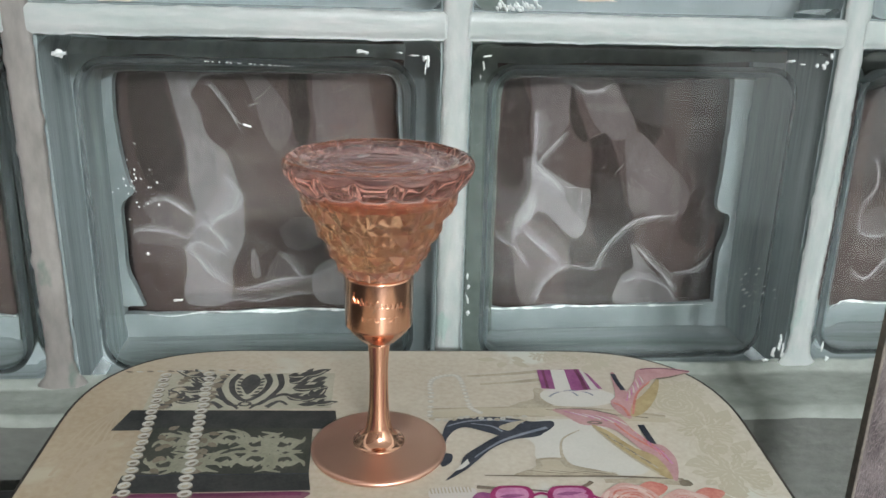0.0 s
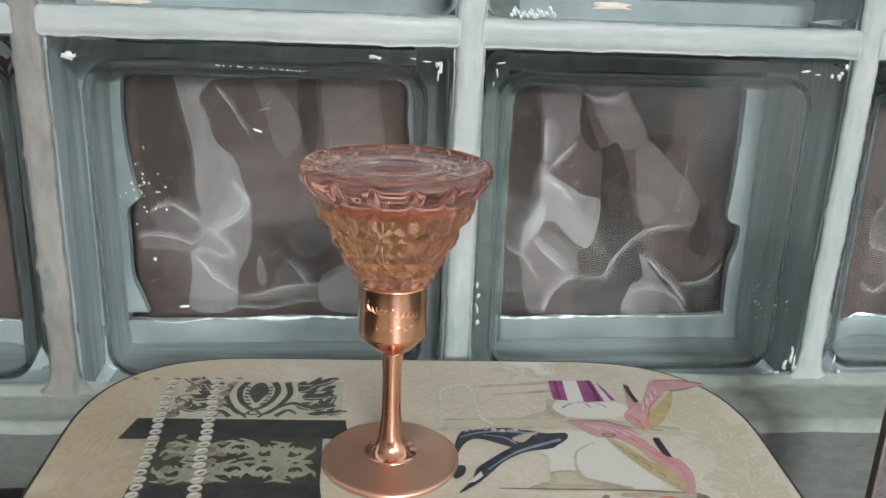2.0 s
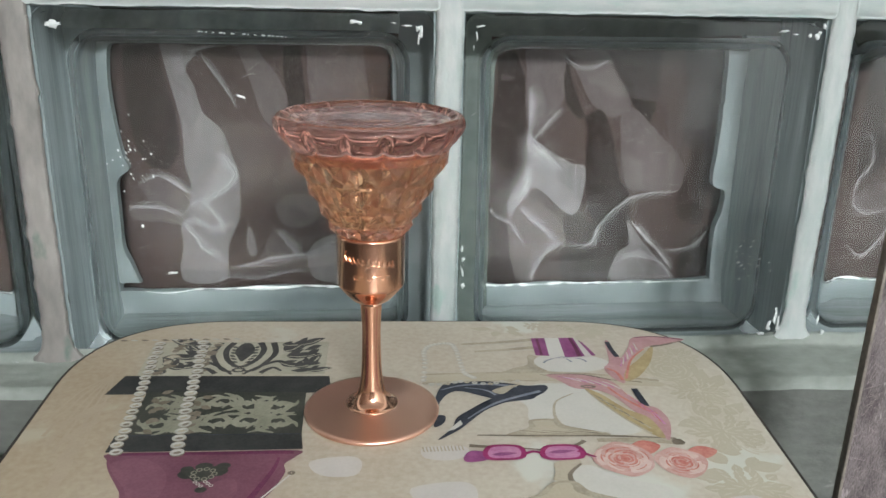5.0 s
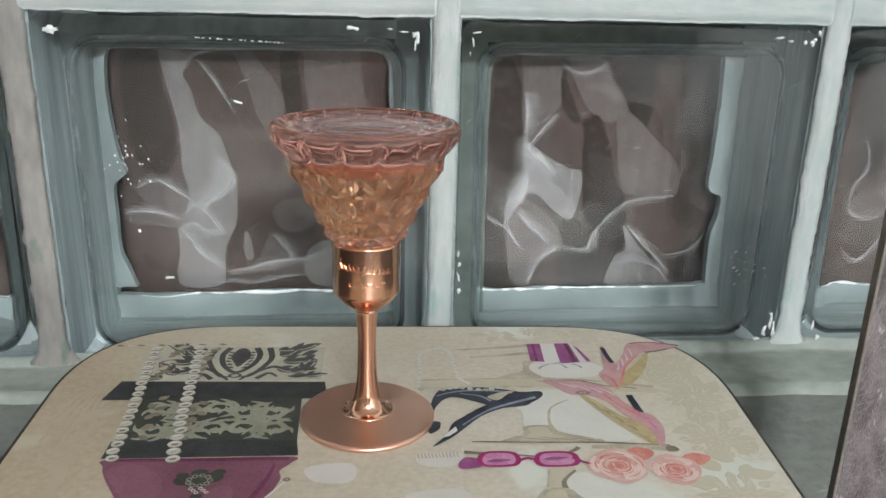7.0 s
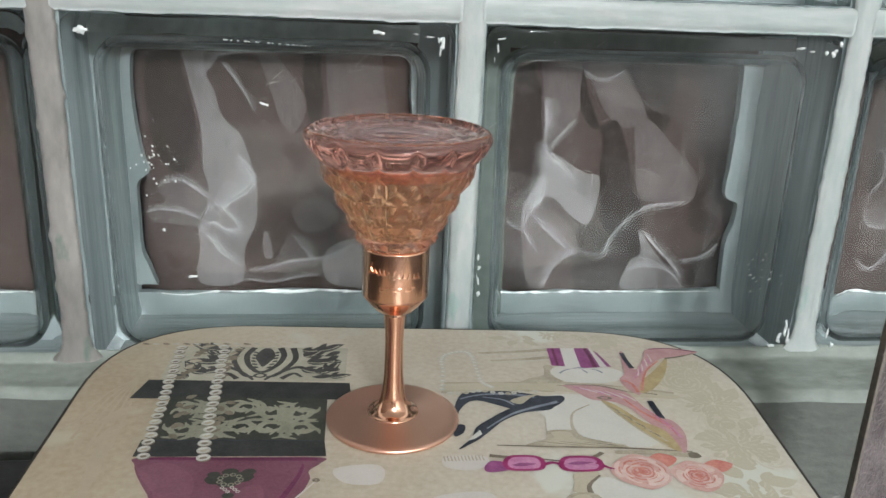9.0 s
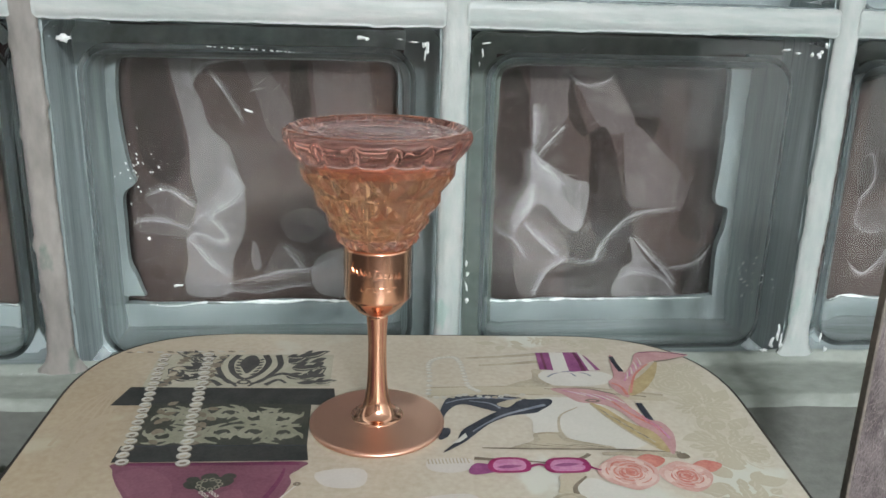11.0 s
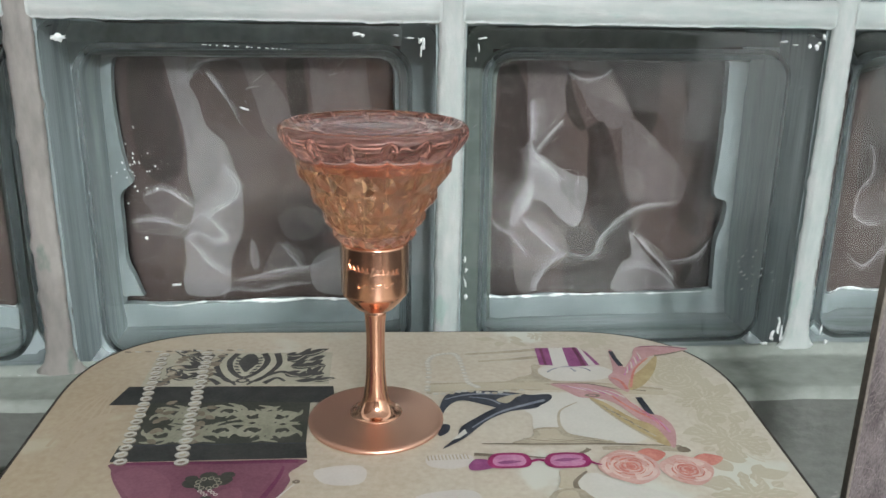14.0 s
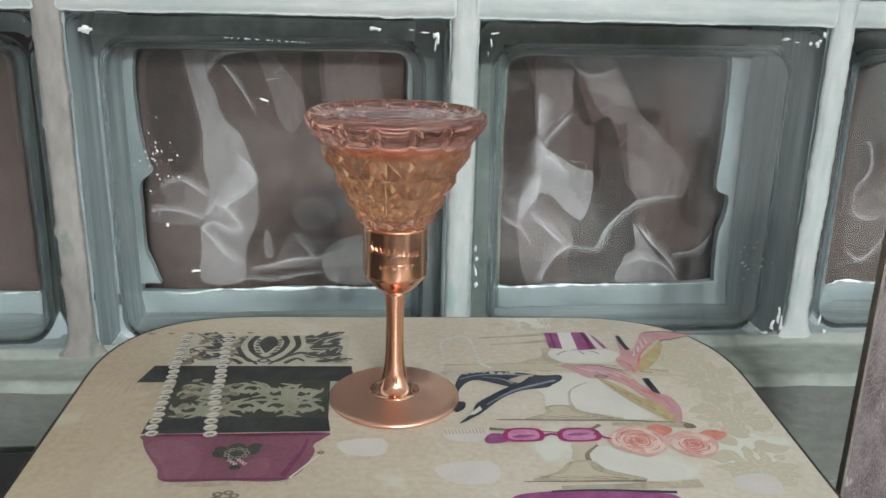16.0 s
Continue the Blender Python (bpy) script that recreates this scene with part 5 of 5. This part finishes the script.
    p.blob([(-0.0195, -0.1370), (-0.0175, -0.1315), (-0.0145, -0.1320), (-0.0155, -0.1370), (-0.0190, -0.1400)], I_NAVY)
    p.stroke([(-0.0140, -0.1110), (-0.006, -0.1078), (0.006, -0.1072), (0.018, -0.1100)], 0.0006, 0.0018, I_STEEL)
    p.blob([(0.0070, -0.1130), (0.0110, -0.1160), (0.0160, -0.1110), (0.0200, -0.1082), (0.0130, -0.1095)], I_TAUPE)
    p.stroke([(-0.006, -0.1345), (0.002, -0.1270), (0.010, -0.1215), (0.027, -0.1145)], 0.0006, 0.0018, I_STEEL)
    p.stroke([(-0.004, -0.1095), (0.004, -0.1120), (0.008, -0.1165)], 0.0006, 0.0012, I_STEEL)
    p.done("black high-heeled shoe")

    p = Print("printed_eyewear", 85)
    p.blob([(-0.0250, -0.1540), (-0.0170, -0.1530), (-0.0090, -0.1545), (-0.0100, -0.1600), (-0.0170, -0.1625), (-0.0250, -0.1600)], I_LILAC)
    for i in range(12):
        p.stroke([(-0.0250 + 0.0013 * i, -0.1532), (-0.0249 + 0.0013 * i, -0.1552), (-0.0247 + 0.0013 * i, -0.1565)], 0.0005, 0.0007, I_TAUPE, 2)
    p.blob([(-0.0110, -0.1610), (-0.0080, -0.1570), (-0.0030, -0.1580), (0.0010, -0.1610), (-0.0040, -0.1635), (-0.0100, -0.1640)], I_VIOLET)
    p.stroke([(-0.008, -0.1535), (0.000, -0.1550), (0.008, -0.1560), (0.020, -0.1585)], 0.0020, 0.0006, I_UMBER)
    p.stroke([(0.030, -0.1565), (0.0335, -0.1545), (0.0350, -0.1530)], 0.0014, 0.0020, I_UMBER)
    for a, b, y in ((-0.0040, 0.0120, 0.0014), (0.0165, 0.0335, 0.0)):
        w = b - a
        fr = [(a, -0.1605 + y), (a + 0.16 * w, -0.1558 + y), (a + 0.5 * w, -0.1550 + y), (a + 0.9 * w, -0.1562 + y), (b, -0.1605 + y), (b - 0.12 * w, -0.1645 + y), (a + 0.5 * w, -0.1652 + y), (a + 0.1 * w, -0.1643 + y)]
        c = Vector((a + w / 2, -0.1601 + y))
        p.blob(fr, I_MAGENTA)
        p.blob([c + (Vector(q) - c) * 0.76 for q in fr], I_LENS)
        p.leaf(a + 0.2 * w, -0.1600, 0.05, 0.6 * w, 0.0022, I_VIOLET)
    p.stroke([(0.0115, -0.1600), (0.0145, -0.1590), (0.0175, -0.1602)], 0.0014, 0.0014, I_MAGENTA)
    p.stroke([(0.031, -0.1595), (0.034, -0.1625), (0.0365, -0.1640)], 0.0018, 0.0008, I_MAGENTA)
    p.done("magenta spectacles")

    random.seed(8)
    for cx, cy, r in ((0.0462, -0.1658, 0.0108), (0.0660, -0.1695, 0.0094)):
        p = Print("printed_rose", 85)
        p.blob([(cx + 0.004, cy + r * 0.6), (cx + 0.010, cy + r * 1.05), (cx + 0.016, cy + r * 0.7), (cx + 0.010, cy + r * 0.2)], I_ROSED)
        p.blob([(cx + r * (1 + 0.07 * math.sin(3 * a + cx * 99)) * math.cos(a), cy + 0.97 * r * (1 + 0.07 * math.cos(4 * a)) * math.sin(a)) for a in [i * math.pi / 6 for i in range(12)]], I_ROSE, 4)
        for k in range(6):
            q = r * (0.90 - 0.145 * k)
            m = (6, 5, 5, 4, 3, 2)[k]
            for j in range(m):
                a0 = j * 2 * math.pi / m + 0.8 * k + random.gauss(0, 0.25)
                w = 2.6 / m + 0.2
                ox, oy = random.gauss(0, 0.0004), random.gauss(0, 0.0004)

                def arc(f, bow):
                    return [(cx + ox + q * f * (1 - bow * (i - 2) ** 2 / 4) * math.cos(a0 + w * (i - 2) / 2), cy + oy + 0.95 * q * f * (1 - bow * (i - 2) ** 2 / 4) * math.sin(a0 + w * (i - 2) / 2)) for i in range(5)]
                p.blob(arc(1.0, 0.04) + arc(0.80, 0.10)[::-1], I_PETAL if (j + k) % 2 else I_ROSE, 3)
                p.stroke(arc(0.80, 0.12), 0.0004, 0.0009 + 0.00012 * k, I_ROSED, 4)
        p.blob([(cx - 0.0012, cy + 0.0006), (cx + 0.0002, cy + 0.0014), (cx + 0.0013, cy), (cx, cy - 0.0011)], I_ROSED, 4)
        p.done("salmon rose with darker petal edges")


print_ground()
print_stand()
print_bag()

# ---- upright fibre board beside the placemat ----
bm = bmesh.new()
add_box(bm, 0.1620, 0.1880, -0.1235, -0.1200, 0.7282, 0.930)
bevel_all(bm, 0.0007)
panel = tagged(part("fibre_panel", bm, M_BOARD), "narrow dark brown mottled fibre board standing upright, scratched", "board")
bm = bmesh.new()
add_box(bm, 0.1618, 0.1632, -0.1239, -0.1196, 0.7284, 0.9298)
bevel_all(bm, 0.0004)
part("edge_strip", bm, M_BOARDEDGE, panel, "pale worn edge")
random.seed(21)
bm = bmesh.new()
for i in range(420):
    x, z = 0.1635 + random.random() * 0.020, 0.735 + random.random() * 0.19
    a, le = radians(random.choice((42, 42, 70, -35, 12)) + random.gauss(0, 14)), 0.001 + random.random() ** 3 * 0.012
    d, s = Vector((math.cos(a), 0, math.sin(a))), Vector((-math.sin(a), 0, math.cos(a))) * 0.00009
    p = Vector((x, -0.12356, z))
    bm.faces.new([bm.verts.new(q) for q in (p - s, p + d * le - s * 0.3, p + d * le + s * 0.3, p + s)])
scr = part("scratch", bm, mottled("pale_scratch", (0.24, 0.20, 0.19), (0.33, 0.28, 0.27), 0.6, 200, 800, 0.1), panel, "pale scratches")
scr["kind"] = "stuff"

# ---- goblet-shaped perfume bottle ----
GX, GY = -0.0427, -0.1255
G = (GX, GY, T)
goblet = tagged(new("goblet_bottle"), "pink faceted glass goblet bottle on a rose-gold metal stem and foot", "goblet")
goblet.location = (GX, GY, T)

bm = bmesh.new()
lathe(bm, [(0, 0.0001), (0.0255, 0.0001), (0.0262, 0.0006), (0.0263, 0.0013), (0.0258, 0.0019), (0.0245, 0.0022), (0.0200, 0.0024), (0.0150, 0.0030), (0.0118, 0.0037), (0.0105, 0.0040), (0.0098, 0.0041), (0, 0.0041)], 128, G)
part("foot", bm, M_COPPER_B, goblet, "satin rose-gold round foot", True)
bm = bmesh.new()
lathe(bm, [(0, 0.0036), (0.0104, 0.0036), (0.0099, 0.0044), (0.0090, 0.0047), (0.0079, 0.0052), (0.0066, 0.0064), (0.0056, 0.0082), (0.0048, 0.0110), (0.0042, 0.0150), (0.0038, 0.0200), (0.0036, 0.0270), (0.0035, 0.0340), (0.0037, 0.0400), (0.0041, 0.0450), (0.0044, 0.0480), (0, 0.0480)], 96, G)
part("stem", bm, M_COPPER, goblet, "polished rose-gold stem", True)
bm = bmesh.new()
lathe(bm, [(0, 0.0476), (0.0068, 0.0476), (0.0074, 0.0480), (0.0092, 0.0500), (0.0100, 0.0508), (0.0118, 0.0532), (0.0124, 0.0540), (0.0125, 0.0544), (0.0125, 0.0546), (0.0125, 0.0548), (0.0125, 0.0640), (0.0125, 0.0726), (0.0125, 0.0728), (0.0124, 0.0733), (0.0120, 0.0735), (0.0117, 0.0736), (0, 0.0736)], 128, G)
collar = part("collar", bm, M_COPPER, goblet, "polished rose-gold collar", True)


def on_collar(bm, deg, z, w, h, lean=0.0):
    """A small raised bar on the collar's wall, deg round from the side that faces the room."""
    r = 0.01258
    c = []
    for u, v in ((-w, -h), (w, -h), (w, h), (-w, h)):
        x, y = u * math.cos(lean) - v * math.sin(lean), u * math.sin(lean) + v * math.cos(lean)
        a = radians(-90 + deg) + x / r
        c.append((a, z + y))
    lo = [bm.verts.new((GX + (r - 0.0003) * math.cos(a), GY + (r - 0.0003) * math.sin(a), T + q)) for a, q in c]
    hi = [bm.verts.new((GX + (r + 0.00028) * math.cos(a), GY + (r + 0.00028) * math.sin(a), T + q)) for a, q in c]
    bm.faces.new(hi)
    bridge(bm, lo, hi)


bm = bmesh.new()
random.seed(3)
for i, h in enumerate((0.0024, 0.0011, 0.0015, 0.0010, 0.0010, 0.0025, 0.0010, 0.0010, 0.0010, 0.0010, 0.0013)):
    on_collar(bm, -50 + i * 8.6, 0.0665 - 0.0002 * i + (0.0005 if i == 0 else -0.0006 if i == 5 else 0), 0.00022, h, -0.35)
    on_collar(bm, -46.5 + i * 8.6, 0.0663 - 0.0002 * i, 0.00020, h * 0.6, 0.5)
    on_collar(bm, -48.5 + i * 8.6, 0.0662 - 0.0002 * i - h * 0.5, 0.0006, 0.00018, 0.2)
for i in range(6):
    on_collar(bm, -30 + i * 11.0, 0.0598, 0.00020, 0.0008, 0.0)
    on_collar(bm, -26.5 + i * 11.0, 0.0598 + (0.0006 if i % 2 else -0.0006), 0.0006, 0.00018, 0.0)
part("engraving", bm, M_ENGRAVE, collar, "bright engraved marks")

# faceted cup: four courses of pyramid studs, a scalloped lip and a pressed top, one hollow glass body
NS = 16
SPIN = radians(-83)
EDGE = [(0.0740, 0.0128), (0.0788, 0.0152), (0.0858, 0.0187), (0.0942, 0.0229), (0.1052, 0.0282)]


def cup_point(r, t, z):
    return (GX + r * math.cos(t), GY + r * math.sin(t), T + z)


bm = bmesh.new()
rings = [[bm.verts.new(cup_point(r, 2 * math.pi * i / NS + SPIN, z)) for i in range(NS)] for z, r in EDGE]
for k in range(len(EDGE) - 1):
    (z0, r0), (z1, r1) = EDGE[k], EDGE[k + 1]
    for i in range(NS):
        j = (i + 1) % NS
        a = 2 * math.pi * (i + 0.5) / NS + SPIN
        tip = bm.verts.new(cup_point((r0 + r1) / 2 + 0.0014 + 0.0002 * k, a, z0 * 0.52 + z1 * 0.48))
        q = (rings[k][i], rings[k][j], rings[k + 1][j], rings[k + 1][i])
        for m in range(4):
            bm.faces.new((q[m], q[(m + 1) % 4], tip))
bm.faces.new(rings[0][::-1])
bmesh.ops.recalc_face_normals(bm, faces=bm.faces)
grid = set(v for ring in rings[1:-1] for v in ring)
seams = [e for e in bm.edges if e.verts[0] in grid and e.verts[1] in grid]
bmesh.ops.bevel(bm, geom=seams, offset=0.00035, segments=2, affect="EDGES", profile=0.5)
if sum(f.normal.x * (f.calc_center_median().x - GX) + f.normal.y * (f.calc_center_median().y - GY) for f in bm.faces) < 0:
    bmesh.ops.reverse_faces(bm, faces=bm.faces)
cup = part("cup", bm, M_CUP, goblet, "pink glass cup with rows of pyramid studs")


def turned(bm, profile, n, fr=None, fz=None, flip=False):
    """Turns (r, z) pairs round the goblet's axis, with relief in radius and height."""
    last = None
    for r, z in profile:
        ring = []
        for i in range(n if r > 0 else 1):
            t = 2 * math.pi * i / n + SPIN
            ring.append(bm.verts.new(cup_point(r + (fr(t, r, z) if fr else 0), t, z + (fz(t, r) if fz else 0))))
        if last:
            for i in range(n):
                j = (i + 1) % n
                loop = [last[i % len(last)], last[j % len(last)], ring[j % len(ring)], ring[i % len(ring)]]
                loop = [v for k, v in enumerate(loop) if v not in loop[:k]]
                bm.faces.new(loop[::-1] if flip else loop)
        last = ring


def scallop(t, r, z):
    """Petal edge of the lip: one broad petal above each column of studs."""
    s = abs(math.sin(NS / 2 * (t - SPIN)))
    k = max(0.0, min(1.0, (z - 0.1052) / 0.0035)) * max(0.15, min(1.0, (0.1152 - z) / 0.003))
    chord = 0.0282 * (math.cos(math.pi / NS) / math.cos((t - SPIN) % (2 * math.pi / NS) - math.pi / NS) - 1)
    return (0.0024 * (1 - (1 - s) ** 3) - 0.0016) * k + chord * max(0.0, 1 - (z - 0.1052) / 0.0035)


def pressed(t, r):
    """Relief of the top: a ring of petals, two ridges and a stippled ring."""
    c = t - SPIN
    h = 0.00055 * math.cos(NS * c) * max(0.0, 1 - abs(r - 0.0238) / 0.0036)
    h += 0.0008 * math.exp(-((r - 0.0192) / 0.0006) ** 2) + 0.0005 * math.exp(-((r - 0.0128) / 0.0005) ** 2)
    h += 0.00022 * math.cos(40 * c) * math.sin((r - 0.0138) * 1400) * (1 if 0.0138 < r < 0.0182 else 0)
    return h


bm = bmesh.new()
turned(bm, [(0.0282, 0.1052), (0.0290, 0.1064), (0.0306, 0.1090), (0.0320, 0.1112), (0.0329, 0.1130), (0.0332, 0.1143), (0.0329, 0.1155), (0.0320, 0.1164), (0.0310, 0.1168), (0.0300, 0.1166), (0.0290, 0.1159), (0.0280, 0.1152)], 256, scallop)
part("rim", bm, M_RIM, goblet, "scalloped rose glass rim", True)
bm = bmesh.new()
turned(bm, [(0.0280 - 0.0280 * i / 56, 0.1152) for i in range(57)], 256, None, pressed)
part("top_disc", bm, M_TOPDISC, goblet, "pale pressed glass top with rings and petals", True)
bm = bmesh.new()
turned(bm, [(0.0238, 0.1025), (0.0252, 0.1060), (0.0250, 0.1080), (0.0225, 0.1094), (0, 0.1098)], 96, None, None, True)
part("hollow", bm, M_HOLLOW, goblet, "inner glass wall above the perfume", True)
bm = bmesh.new()
turned(bm, [(0, 0.0772), (0.0095, 0.0775), (0.0122, 0.0800), (0.0160, 0.0866), (0.0200, 0.0945), (0.0238, 0.1025)], 96)
perfume = part("perfume", bm, M_LIQUID, goblet, "amber perfume inside the cup", True)
bm = bmesh.new()
turned(bm, [(0.0238, 0.1025), (0.0220, 0.1023), (0, 0.1023)], 96)
part("surface", bm, M_LIQUID_TOP, perfume, "", True)

# ---- ceiling lamp ----
lamp = tagged(new("ceiling_lamp"), "white ceiling lamp bar with three round bulbs, switched on", "lamp")
lamp.location = (LAMP[0], LAMP[1], H)
bm = bmesh.new()
add_box(bm, LAMP[0] - 0.40, LAMP[0] + 0.40, LAMP[1] - 0.045, LAMP[1] + 0.045, H - 0.030, H - 0.0005)
bevel_all(bm, 0.006)
part("bar", bm, M_CEIL, lamp, "white ceiling bar")
M_GLOW = glowing("lamp_glow", (0.92, 0.97, 1.0), 12.0)
for dx in BULBS:
    bm = bmesh.new()
    lathe(bm, [(0, -0.0305), (0.040, -0.0305), (0.044, -0.036), (0.041, -0.046), (0.030, -0.054), (0, -0.058)], 40, (LAMP[0] + dx, LAMP[1], H))
    part("diffuser", bm, M_GLOW, lamp, "glowing white diffuser", True)


def motions():
    """Nothing in the place moves; the camera alone is carried."""


motions()
